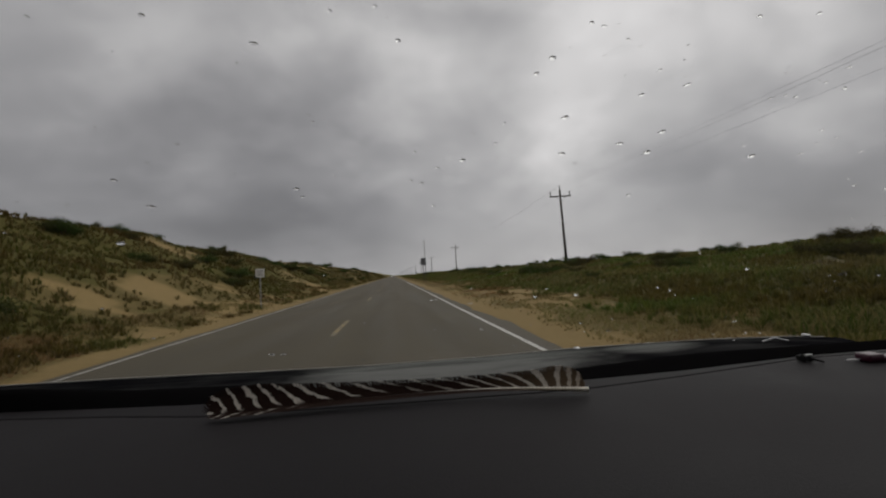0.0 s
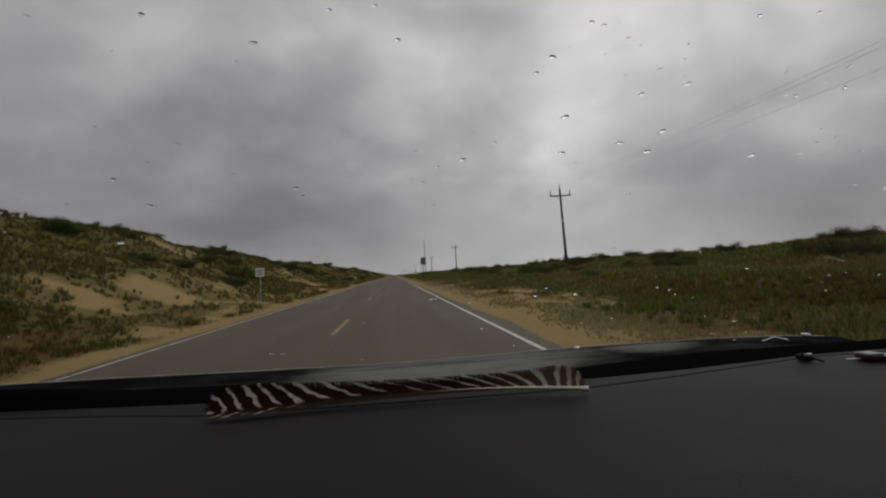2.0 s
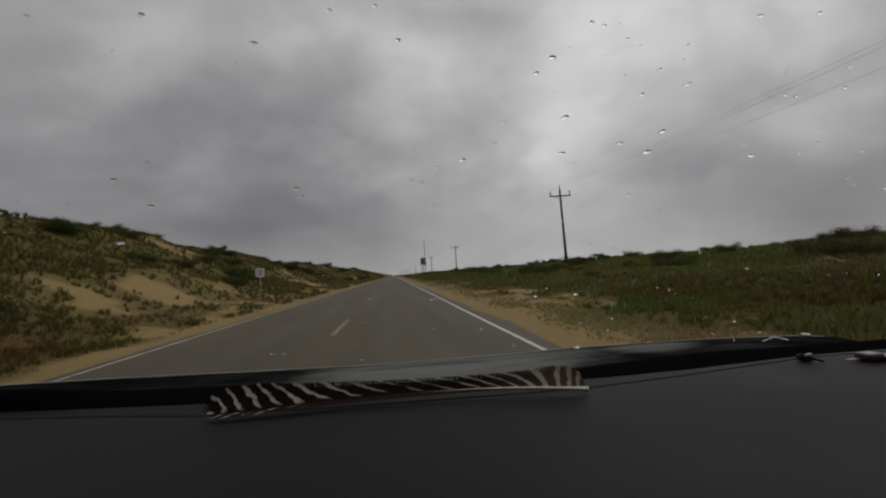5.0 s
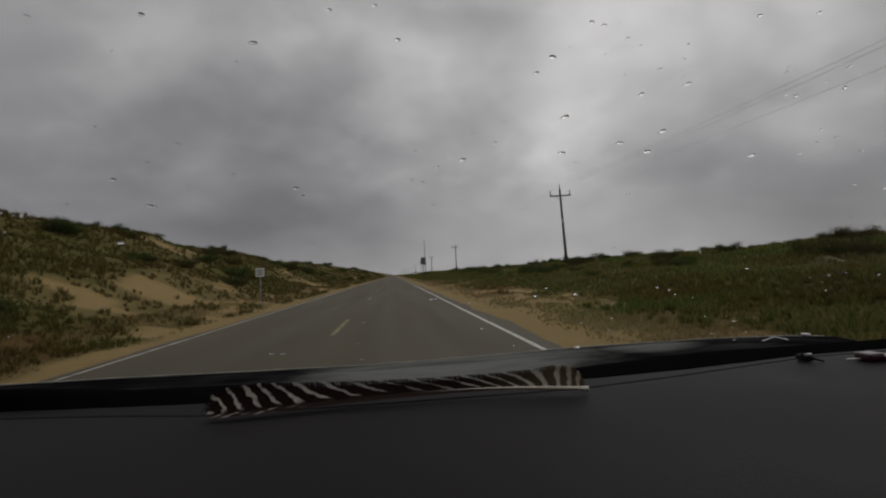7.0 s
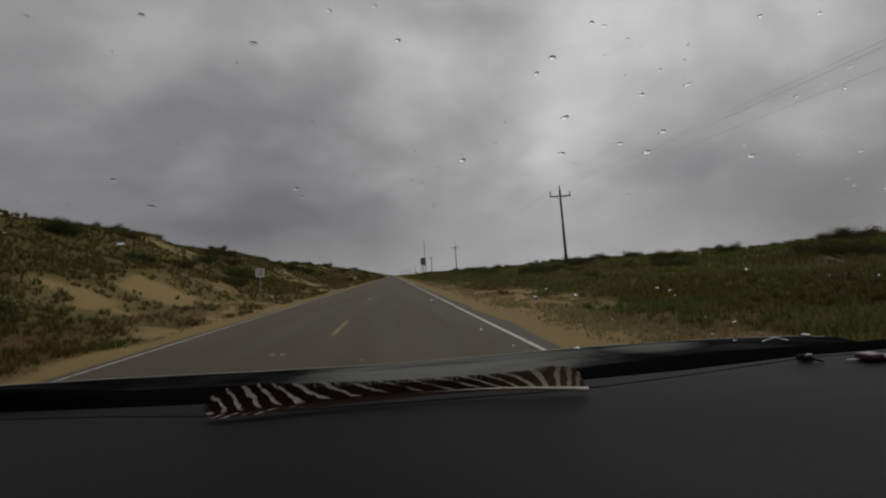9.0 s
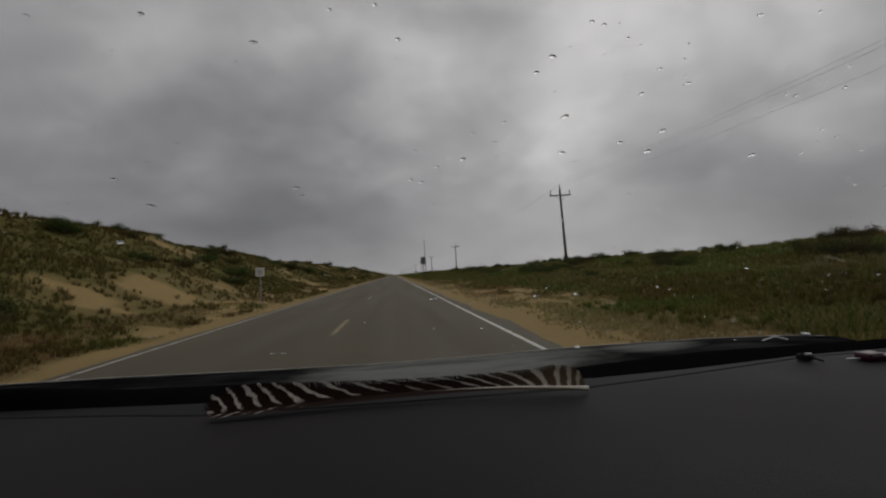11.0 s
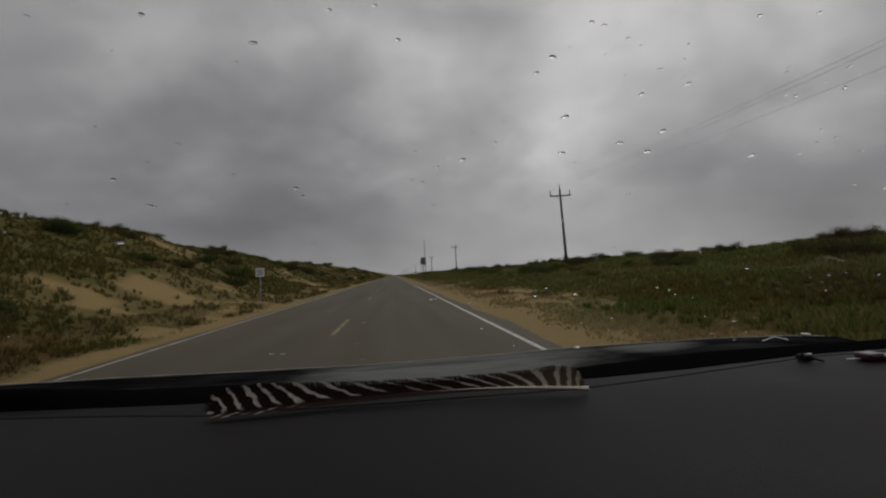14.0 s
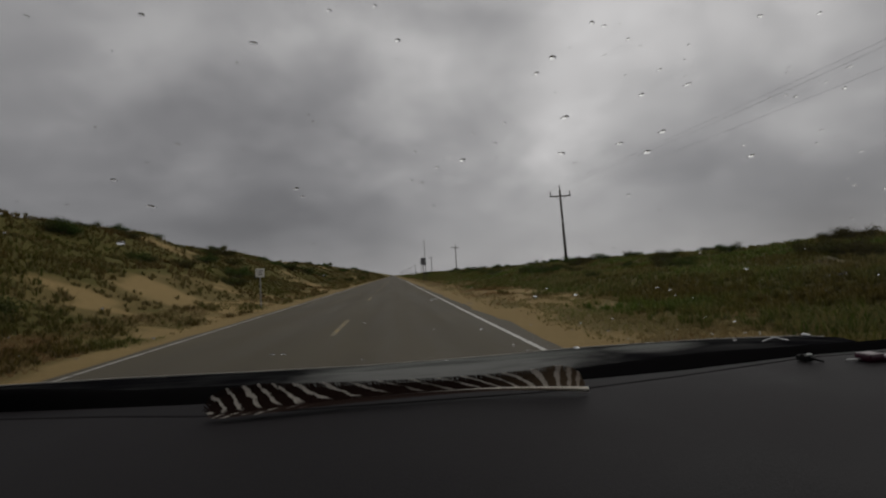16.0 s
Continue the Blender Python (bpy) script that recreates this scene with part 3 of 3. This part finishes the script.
def utility_pole():
    root = new("utility_pole")
    part("post", rod(bmesh.new(), (0, 0, -0.6), (0, 0, POLE_TALL), 0.16, 0.10, 14), POLE, root, smooth=True)
    part("crossarm", box(bmesh.new(), -1.15, 1.15, -0.055, 0.055, POLE_TALL - 0.75, POLE_TALL - 0.62, 0.012), POLE, root)
    for x in (-0.55, 0.55):
        part("brace", rod(bmesh.new(), (x, -0.07, POLE_TALL - 0.74), (0, -0.13, POLE_TALL - 1.35), 0.018, 0.018, 6), POLE, root)
    # tall post insulators at the ends of the arm and on top of the pole
    for x, z in INSULATORS:
        foot = POLE_TALL + z
        bm = rod(bmesh.new(), (x, 0, foot - 0.02), (x, 0, foot + 0.50), 0.045, 0.035, 10)
        for k in range(4):
            rod(bm, (x, 0, foot + 0.06 + 0.11 * k), (x, 0, foot + 0.10 + 0.11 * k), 0.085, 0.05, 12)
        part("insulator", bm, PORCELAIN, root)
    return tagged(root, "tall weathered wooden utility pole with one crossarm", "utility pole", "poles of the power line")


pole_rng = random.Random(3)
pole_tops = []
first_pole = utility_pole()
for k in range(16):
    y = FIRST + SPAN * k
    m = pose(POLE_X, y, float(land(POLE_X, y)), pole_rng.uniform(-0.6, 0.6), -1.6 if k == 1 else pole_rng.uniform(-1.5, 0.5), 0)
    if k == 0:
        first_pole.matrix_world = m
    else:
        copy_thing(first_pole, m)
    pole_tops.append(m)
for x, z in INSULATORS:
    bm = bmesh.new()
    for a, b in zip(pole_tops, pole_tops[1:]):
        p, q = a @ Vector((x, 0, POLE_TALL + z + 0.5)), b @ Vector((x, 0, POLE_TALL + z + 0.5))
        last = p
        for i in range(1, 15):
            f = i / 14
            at = p.lerp(q, f) - Vector((0, 0, 4 * 1.1 * f * (1 - f)))
            rod(bm, last, at, 0.0045, 0.0045, 5)
            last = at
    tagged(part("power_line", bm, WIRE), "thin grey overhead wire sagging between poles", "wire", "wires of the power line")

# ---------------------------------------------------------------- a car far ahead


def far_car(x, y):
    root = new("oncoming_car")
    z = 0.03
    bm = box(bmesh.new(), -0.9, 0.9, -2.2, 2.2, 0.28, 0.85, 0.12)
    part("body", bm, PAINT, root)
    cab = [[(-0.78, -1.0, 0.85), (0.78, -1.0, 0.85), (0.78, 1.9, 0.85), (-0.78, 1.9, 0.85), (-0.78, -1.0, 0.85)],
           [(-0.62, -0.3, 1.42), (0.62, -0.3, 1.42), (0.62, 1.3, 1.42), (-0.62, 1.3, 1.42), (-0.62, -0.3, 1.42)]]
    bm = sheet(cab)
    bmesh.ops.remove_doubles(bm, verts=bm.verts, dist=0.001)
    bmesh.ops.holes_fill(bm, edges=[e for e in bm.edges if e.is_boundary])
    part("cab", bm, RUBBER, root)
    for sx in (-1, 1):
        part("headlight", rod(bmesh.new(), (sx * 0.62, -2.19, 0.66), (sx * 0.62, -2.23, 0.66), 0.11, 0.10, 14), LAMP, root, "lit white headlight")
        for wy in (-1.35, 1.35):
            part("wheel", rod(bmesh.new(), (sx * 0.72, wy, 0.31), (sx * 0.92, wy, 0.31), 0.31, 0.31, 20), TYRE, root)
    root.matrix_world = pose(x, y, z)
    return tagged(root, "dark oncoming car with lit headlights, far along the road", "car")


far_car(-2.9, 430.0)

# ---------------------------------------------------------------- roadside mast and sign


def mast():
    """A tall thin post and a short one that carry a framed panel."""
    root = new("roadside_mast")
    part("tall_post", rod(bmesh.new(), (0.10, 0, -0.4), (0.04, 0, 5.35), 0.045, 0.026, 12), POLE, root, smooth=True)
    part("antenna", rod(bmesh.new(), (0.04, 0, 5.35), (0.04, 0, 5.75), 0.010, 0.006, 8), STEEL, root)
    part("short_post", rod(bmesh.new(), (-0.22, 0, -0.4), (-0.22, 0, 2.55), 0.05, 0.045, 12), POLE, root, smooth=True)
    panel = part("panel", box(bmesh.new(), -0.55, 0.12, -0.09, -0.05, 2.30, 3.15, 0.012), PANEL, root, "dull grey framed panel")
    part("frame", box(bmesh.new(), -0.58, 0.15, -0.05, -0.02, 2.27, 2.33, 0.006), STEEL, panel)
    part("frame", box(bmesh.new(), -0.58, 0.15, -0.05, -0.02, 2.70, 2.75, 0.006), STEEL, panel)
    part("frame", box(bmesh.new(), -0.58, 0.15, -0.05, -0.02, 3.12, 3.18, 0.006), STEEL, panel)
    part("bracket", box(bmesh.new(), -0.26, 0.12, -0.03, 0.03, 2.45, 2.52, 0.008), STEEL, root)
    root.matrix_world = pose(3.95, 54.0, float(land(3.95, 54.0)), 0, 0, 14)
    return tagged(root, "tall thin roadside mast with a grey panel on posts", "mast")


def road_sign(x, y, high):
    root = new("road_sign")
    ground_z = float(land(x, y))
    part("post", box(bmesh.new(), -0.025, 0.025, -0.015, 0.015, -0.4, high - ground_z + 0.15, 0.004), STEEL, root)
    plate = part("plate", box(bmesh.new(), -0.19, 0.19, -0.024, -0.018, high - ground_z - 0.19, high - ground_z + 0.19, 0.002), SIGN_WHITE, root, "small white square plate")
    for k, half in enumerate((0.13, 0.10, 0.12)):
        z = high - ground_z + 0.09 - 0.09 * k
        part("bar", box(bmesh.new(), -half, half, -0.028, -0.0245, z - 0.018, z + 0.018), SIGN_DARK, plate)
    root.matrix_world = pose(x, y, ground_z)
    return tagged(root, "small white square road sign on a metal post", "road sign")


mast()
road_sign(-6.0, 20.2, 1.60)

# ---------------------------------------------------------------- the car round the camera

DASH_Z = 1.055
car = tagged(new("car"), "dark car standing on the road, sky reflections painted on its bonnet", "car")


def between(table, x):
    return float(np.interp(x, [a for a, _ in table], [b for _, b in table]))


# dash top, curving down towards the cabin; its front edge is bowed
FRONT = [(-0.75, 0.49), (-0.42, 0.485), (-0.28, 0.462), (-0.19, 0.448), (0.0, 0.438), (0.19, 0.420), (0.30, 0.424), (0.46, 0.442), (0.56, 0.440), (1.05, 0.43)]
SEAM = [(-0.75, 0.47), (-0.38, 0.455), (-0.26, 0.430), (-0.174, 0.406), (0.0, 0.395), (0.17, 0.389), (0.276, 0.403), (0.453, 0.433), (1.05, 0.42)]
cols = np.linspace(-0.85, 1.05, 77)
rows = []
for f, z in ((0.0, -0.002), (0.003, 0.0), (0.008, 0.0), (0.12, 0.0), (0.35, 0.0), (0.6, 0.0), (0.85, -0.004), (1.0, -0.016), (1.08, -0.05), (1.10, -0.20)):
    rows.append([(x, between(SEAM, x) - 0.0012 - f * (between(SEAM, x) - 0.06), DASH_Z + z) for x in cols])
dashboard = part("dashboard", sheet(rows), DASH, car, "matte charcoal grained plastic dashboard top", True)
rows = []
for f, z in ((0.0, -0.001), (0.03, 0.0), (0.08, 0.0), (0.5, 0.0), (0.92, 0.0), (0.97, 0.0), (1.0, -0.001), (1.02, -0.02)):
    rows.append([(x, between(SEAM, x) + 0.0012 + f * (between(FRONT, x) - between(SEAM, x) - 0.0012), DASH_Z + z) for x in cols])
part("vent_strip", sheet(rows), STRIP, dashboard, "dark grey strip along the windscreen", True)
part("seam", sheet([[(x, between(SEAM, x) - 0.0025, DASH_Z - 0.005) for x in cols], [(x, between(SEAM, x) + 0.0025, DASH_Z - 0.005) for x in cols]]),
     TRIM, dashboard, "narrow black joint")

# black trim that rises from the dash to the foot of the windscreen
LIP = [(-0.75, 1.082), (-0.385, 1.075), (-0.28, 1.0645), (-0.16, 1.0605), (-0.10, 1.052), (0.06, 1.0475), (0.18, 1.0480), (0.27, 1.0525), (0.36, 1.0560), (0.60, 1.0545), (1.05, 1.052)]
rows = []
for f in (0.0, 0.2, 0.4, 0.6, 0.8, 1.0):
    rows.append([(x, between(FRONT, x) - 0.001 + f * (0.492 - between(FRONT, x)),
                  DASH_Z - 0.012 + (between(LIP, x) - DASH_Z + 0.012) * math.sin(f * math.pi / 2)) for x in cols])
rows.append([(x, 0.497, 1.0) for x in cols])
part("windscreen_trim", sheet(rows), TRIM, car, "matte black rubber trim at the foot of the glass", True)

# bonnet: rounded rear shoulder, falling away ahead
CREST = [(-0.82, 0.984), (-0.60, 0.981), (-0.35, 0.974), (-0.08, 0.968), (0.19, 0.968), (0.43, 0.972), (0.78, 0.969), (1.0, 0.961), (1.28, 0.939)]
wide = np.linspace(-0.90, 1.10, 64)
rows = []
for y in [0.60, 0.66, 0.72, 0.78, 0.83, 0.87, 0.90, 0.93, 0.955, 0.975, 0.99, 1.0, 1.01, 1.03, 1.06, 1.1, 1.2, 1.35, 1.5, 1.62, 1.66]:
    back, fore = max(0.0, 1 - y), max(0.0, y - 1)
    drop = 0.2 * back - back * back / 0.40 - 0.22 * fore - 0.35 * fore * fore - (0.3 if y > 1.65 else 0.0)
    rows.append([(x, y, between(CREST, x) + drop) for x in wide])
hood = part("hood", sheet(rows), PAINT, car, "dark glossy bonnet with faint dust and painted-in sky reflections", True)

# added pale rod that stands in for the sky's glint along the crest
bm = bmesh.new()
edge_at = [Vector((x, 1.002, between(CREST, x) + 0.0008)) for x in wide]
for a, b in zip(edge_at, edge_at[1:]):
    rod(bm, a, b, 0.0013, 0.0013, 6)
part("hood_edge", bm, CREST_GLINT, hood, "thin pale rod standing in for the crest's highlight")

# windscreen: one slanting pane
GLASS_FOOT, SLOPE = (0.505, 1.060), math.tan(radians(32))


def glass_z(y):
    return GLASS_FOOT[1] + (GLASS_FOOT[0] - y) * SLOPE


pane_rows = [[(x, y, glass_z(y)) for x in np.linspace(-0.86, 1.06, 13)] for y in np.linspace(0.500, -0.28, 9)]
pane = part("windscreen", sheet(pane_rows), GLASS, car, "clear slanting windscreen speckled with rain", True)
if pane.data.polygons[0].normal.y > 0:
    pane.data.flip_normals()
pane.visible_shadow = False

# plain cabin shell behind and above
top = glass_z(-0.28)


def flat_panel(name, x, outline, mat, label="", depth=0.035):
    """An upright panel in the plane x, from an outline of (y, z)."""
    bm = bmesh.new()
    bm.faces.new([bm.verts.new((x, y, z)) for y, z in outline])
    bmesh.ops.triangulate(bm, faces=bm.faces)
    return thicken(part(name, bm, mat, car, label), depth, 0.0)


def arch(y, r=0.37, z=0.335):
    """The rim of a wheel opening, from its rear foot to its front foot."""
    low = math.asin((z - 0.26) / r)
    return [(y + r * math.cos(a), z + r * math.sin(a)) for a in np.linspace(math.pi + low, -low, 15)]


def cross_panel(name, points, mat, label="", bulge=0.0):
    """A panel across the car, along a profile of (y, z)."""
    across = np.linspace(-0.88, 1.08, 13)
    bm = sheet([[(x, y, z + bulge * (1 - ((x - 0.10) / 0.98) ** 2)) for x in across] for y, z in points])
    return thicken(part(name, bm, mat, car, label, True), 0.03, 0.0)


# the left panes are unseen opaque blockers that keep the dash's left darker
for x, pane_mat in ((-0.88, LIGHT_BLOCK), (1.08, GLASS)):
    lower = ([(-2.14, 0.26)] + arch(-1.5) + arch(1.1) + [(1.60, 0.26), (1.64, 0.45), (1.62, 0.66), (1.3, 0.82), (1.0, 0.92), (0.80, 0.88),
             (0.62, 0.96), (0.50, 1.03), (-2.05, 1.04), (-2.14, 0.95)])
    flat_panel("body_side", x, lower, PAINT)
    flat_panel("windscreen_pillar", x, [(0.50, 1.03), (0.44, 1.03), (-0.34, top - 0.02), (-0.34, top + 0.03), (-0.28, top + 0.03), (0.50, 1.07)], PAINT)
    flat_panel("door_pillar", x, [(-1.00, 1.04), (-1.10, 1.04), (-1.10, top), (-1.00, top)], PAINT)
    flat_panel("rear_pillar", x, [(-1.62, 1.04), (-2.05, 1.04), (-1.72, top), (-1.55, top)], PAINT)
    for y0, y1, y2, y3 in ((0.42, -0.99, -0.99, -0.33), (-1.11, -1.62, -1.55, -1.11)):
        side_pane = flat_panel("side_window", x, [(y0, 1.04), (y1, 1.04), (y2, top - 0.01), (y3, top - 0.01)], pane_mat, depth=0.004)
        side_pane.visible_shadow = pane_mat is LIGHT_BLOCK
cross_panel("roof", [(-0.27, top + 0.004), (-0.6, top + 0.02), (-1.1, top + 0.025), (-1.5, top + 0.012), (-1.72, top)], LINING, bulge=0.03)
cross_panel("tailgate", [(-1.73, top), (-2.05, 1.04), (-2.14, 0.95), (-2.15, 0.30)], LINING)
cross_panel("nose", [(1.60, 0.68), (1.645, 0.60), (1.66, 0.45), (1.61, 0.28)], PAINT)
cross_panel("cabin_floor", [(-2.1, 0.30), (0.60, 0.30)], LINING)
cross_panel("bulkhead", [(0.50, 1.0), (0.55, 0.60), (0.56, 0.31)], LINING)
for x in (-0.76, 0.96):
    for y in (1.1, -1.5):
        bm = rod(bmesh.new(), (x - 0.1, y, 0.335), (x + 0.1, y, 0.335), 0.31, 0.31, 32)
        bmesh.ops.bevel(bm, geom=[e for e in bm.edges if abs(e.verts[0].co.x - e.verts[1].co.x) < 0.01], offset=0.025, segments=2, affect="EDGES")
        wheel = part("wheel", bm, TYRE, car)
        rim = rod(bmesh.new(), (x - 0.104, y, 0.335), (x + 0.104, y, 0.335), 0.19, 0.19, 24)
        part("rim", rim, CHROME, wheel)


# washer jets on the bonnet's shoulder
def washer_jet(x, y, z, size):
    bm = bmesh.new()
    bmesh.ops.create_uvsphere(bm, u_segments=12, v_segments=8, radius=size, matrix=pose(x, y, z) @ Matrix.Diagonal((1.5, 1.8, 0.7, 1)))
    part("washer_jet", bm, CHROME, hood, "small pale washer jet", True)


washer_jet(0.425, 0.99, 0.974, 0.0055)
washer_jet(1.03, 0.985, 0.965, 0.006)
bm = rod(bmesh.new(), (0.857, 0.93, 0.9690), (0.890, 0.93, 0.9765), 0.0016, 0.0016, 8)
rod(bm, (0.890, 0.93, 0.9765), (0.924, 0.93, 0.9670), 0.0016, 0.0016, 8)
part("bent_wire", bm, CHROME, hood, "small bent pale wire")

# ---------------------------------------------------------------- things on the dash


def feather():
    """A barred wing feather: shaft, two vanes of separate barbs."""
    root = new("feather")
    SHAFT = [(-0.160, 0.390, 1.0590), (-0.122, 0.394, 1.0595), (-0.074, 0.398, 1.0605), (-0.003, 0.398, 1.0615), (0.075, 0.391, 1.0620), (0.129, 0.381, 1.0610), (0.168, 0.372, 1.0595)]
    pts = [Vector(p) for p in SHAFT]

    def at(s):
        f = min(max(s, 0.0), 0.9999) * (len(pts) - 1)
        i = int(f)
        a, b = pts[max(i - 1, 0)], pts[min(i + 2, len(pts) - 1)]
        p, q, t = pts[i], pts[i + 1], f - i
        return p.lerp(q, t) + (q - a + p - b) * 0.25 * t * (1 - t)

    rnd = random.Random(12)
    bm = bmesh.new()
    n = 90
    for i in range(n):
        r0, r1 = (0.0003 + 0.0021 * (k / n) ** 2.0 for k in (i, i + 1))
        rod(bm, at(i / n), at((i + 1) / n), r0, r1, 7)
    part("shaft", bm, QUILL, root, "pale tapering quill", True)
    WIDE = [(0.0, 0.004), (0.012, 0.010), (0.03, 0.0155), (0.07, 0.0205), (0.18, 0.0220), (0.32, 0.0178), (0.45, 0.0140), (0.58, 0.0120), (0.70, 0.0130), (0.82, 0.0165), (0.88, 0.0200), (0.905, 0.0202), (0.93, 0.0190), (0.95, 0.0170), (0.967, 0.0130), (0.978, 0.006)]
    NARROW = [(0.0, 0.002), (0.03, 0.008), (0.07, 0.012), (0.25, 0.015), (0.5, 0.015), (0.65, 0.010), (0.8, 0.006), (0.95, 0.003), (0.985, 0.001)]
    for name, table, across, count, tilt in (("broad_vane", WIDE, 1, 420, 58), ("narrow_vane", NARROW, -1, 320, -10)):
        verts, faces, uvs = [], [], []
        lift = radians(tilt)
        for i in range(count):
            s = 0.978 * i / (count - 1)
            root_at = at(s)
            length = between(table, s) * rnd.uniform(0.985, 1.01)
            if rnd.random() < 0.006:
                length *= rnd.uniform(0.75, 0.95)
            sweep = -0.007 * (1 - 0.9 * s) + 0.003 * max(0.0, s - 0.86) / 0.13 + rnd.uniform(-0.0006, 0.0006)
            sweep *= 1.0 if across > 0 else 0.25
            step = 0.338 / count * 0.72
            start = len(verts)
            for j in range(5):
                f = j / 4
                curl = 0.15 * f * f
                out = Vector((sweep * f ** 1.5, across * length * f * math.cos(lift + curl), length * f * math.sin(lift + curl) * (1 if across > 0 else -0.0)))
                p = root_at + out + Vector((0, 0, 0.0006))
                half = step * (1.0 - 0.35 * f ** 3)
                verts += [p + Vector((-half, 0, 0)), p + Vector((half, 0, 0))]
                uvs += [(s, across * f)] * 2
            for j in range(4):
                a = start + 2 * j
                faces.append((a, a + 1, a + 3, a + 2))
        me = mesh_from(name, verts, faces, BARBS)
        layer = me.uv_layers.new(name="vane")
        for loop in me.loops:
            layer.data[loop.index].uv = uvs[loop.vertex_index]
        child(name, me, root)
    return tagged(root, "dark brown and white barred feather lying on the dashboard", "feather")


feather()


def trinket():
    root = new("trinket")
    bm = box(bmesh.new(), 0.478, 0.497, 0.390, 0.406, 1.0555, 1.0640, 0.003)
    box(bm, 0.495, 0.522, 0.386, 0.400, 1.0555, 1.0615, 0.0025)
    part("case", bm, PINK, root, "glossy magenta plastic")
    part("cap", rod(bmesh.new(), (0.503, 0.384, 1.066), (0.53, 0.392, 1.067), 0.0022, 0.0016, 8), QUILL, root, "white plastic tip")
    part("loop", rod(bmesh.new(), (0.465, 0.402, 1.0575), (0.480, 0.399, 1.058), 0.0008, 0.0008, 6), CHROME, root)
    return tagged(root, "small magenta plastic trinket lying on the dashboard", "trinket")


def clip():
    root = new("clip")
    bm = box(bmesh.new(), 0.428, 0.438, 0.412, 0.424, 1.0555, 1.062, 0.002)
    part("jaw", bm, RUBBER, root)
    part("lever", rod(bmesh.new(), (0.428, 0.418, 1.062), (0.442, 0.405, 1.0565), 0.0018, 0.001, 8), RUBBER, root)
    part("spring", rod(bmesh.new(), (0.429, 0.413, 1.063), (0.436, 0.413, 1.063), 0.0012, 0.0012, 8), CHROME, root)
    return tagged(root, "tiny black clip with a metal spring on the dashboard", "clip")


trinket()
clip()

# ---------------------------------------------------------------- rain on the windscreen

normal = Vector((0, SLOPE, 1)).normalized()
GLASS_TURN = normal.to_track_quat("Z", "Y").to_matrix().to_4x4()


def drop_mesh(seed):
    rnd = random.Random(seed)
    bm = bmesh.new()
    bmesh.ops.create_uvsphere(bm, u_segments=18, v_segments=40, radius=1.0)
    edge = math.cos(radians(29))
    bmesh.ops.bisect_plane(bm, geom=bm.verts[:] + bm.edges[:] + bm.faces[:], plane_co=(0, 0, edge), plane_no=(0, 0, -1), clear_outer=True)
    bmesh.ops.holes_fill(bm, edges=[e for e in bm.edges if e.is_boundary])
    stretch, grow = rnd.uniform(0.55, 0.85), 1 / math.sin(radians(29))
    for v in bm.verts:
        v.co = Vector((v.co.x * grow * 1.3, v.co.y * grow * stretch, (v.co.z - edge) * grow))
    bmesh.ops.recalc_face_normals(bm, faces=bm.faces)
    me = bpy.data.meshes.new("raindrop")
    bm.to_mesh(me)
    bm.free()
    me.materials.append(WATER)
    me.polygons.foreach_set("use_smooth", [True] * len(me.polygons))
    return me


drops = [drop_mesh(k) for k in range(4)]
rnd = random.Random(77)
placed = []
for k in range(600):
    if len(placed) >= 185:
        break
    if k % 6 == 5:
        # fine spatter along the foot of the glass
        u, v = rnd.uniform(-0.30, 0.95), rnd.uniform(-0.212, -0.15)
    else:
        u, v = rnd.uniform(-0.85, 1.35), rnd.uniform(-0.15, 0.66)
    if u < 0.0 and rnd.random() < 0.25:
        continue
    y = (GLASS_FOOT[1] + GLASS_FOOT[0] * SLOPE - EYE[2]) / (v + SLOPE)
    p = Vector((u * y, y, glass_z(y)))
    size = y * rnd.choice((0.0022, 0.0026, 0.0030, 0.0036, 0.0046, 0.0060, 0.0080)) * (1.0 if v > 0.08 else 0.62)
    if any((p - q).length < 3 * size for q in placed):
        continue
    placed.append(p)
    ob = new("raindrop", drops[k % 4])
    ob.matrix_world = Matrix.Translation(p + normal * 0.0004) @ GLASS_TURN @ pose(0, 0, 0, 0, 0, rnd.uniform(-25, 25)) @ Matrix.Diagonal((size, size, size, 1))
    tagged(ob, "clear raindrop clinging to the windscreen", "raindrop", "raindrops on the windscreen")

# pale speckled spot on the inside of the glass
y = (GLASS_FOOT[1] + GLASS_FOOT[0] * SLOPE - EYE[2]) / (-0.055 + SLOPE)
me = mesh_from("glass_smudge", [(-0.009, -0.009, 0), (0.009, -0.009, 0), (0.009, 0.009, 0), (-0.009, 0.009, 0)], [(0, 1, 2, 3)], SMUDGE)
ob = new("glass_smudge", me)
ob.matrix_world = Matrix.Translation(Vector((1.17 * y, y, glass_z(y))) - normal * 0.0006) @ GLASS_TURN
tagged(ob, "pale spot on the windscreen glass", "smudge")
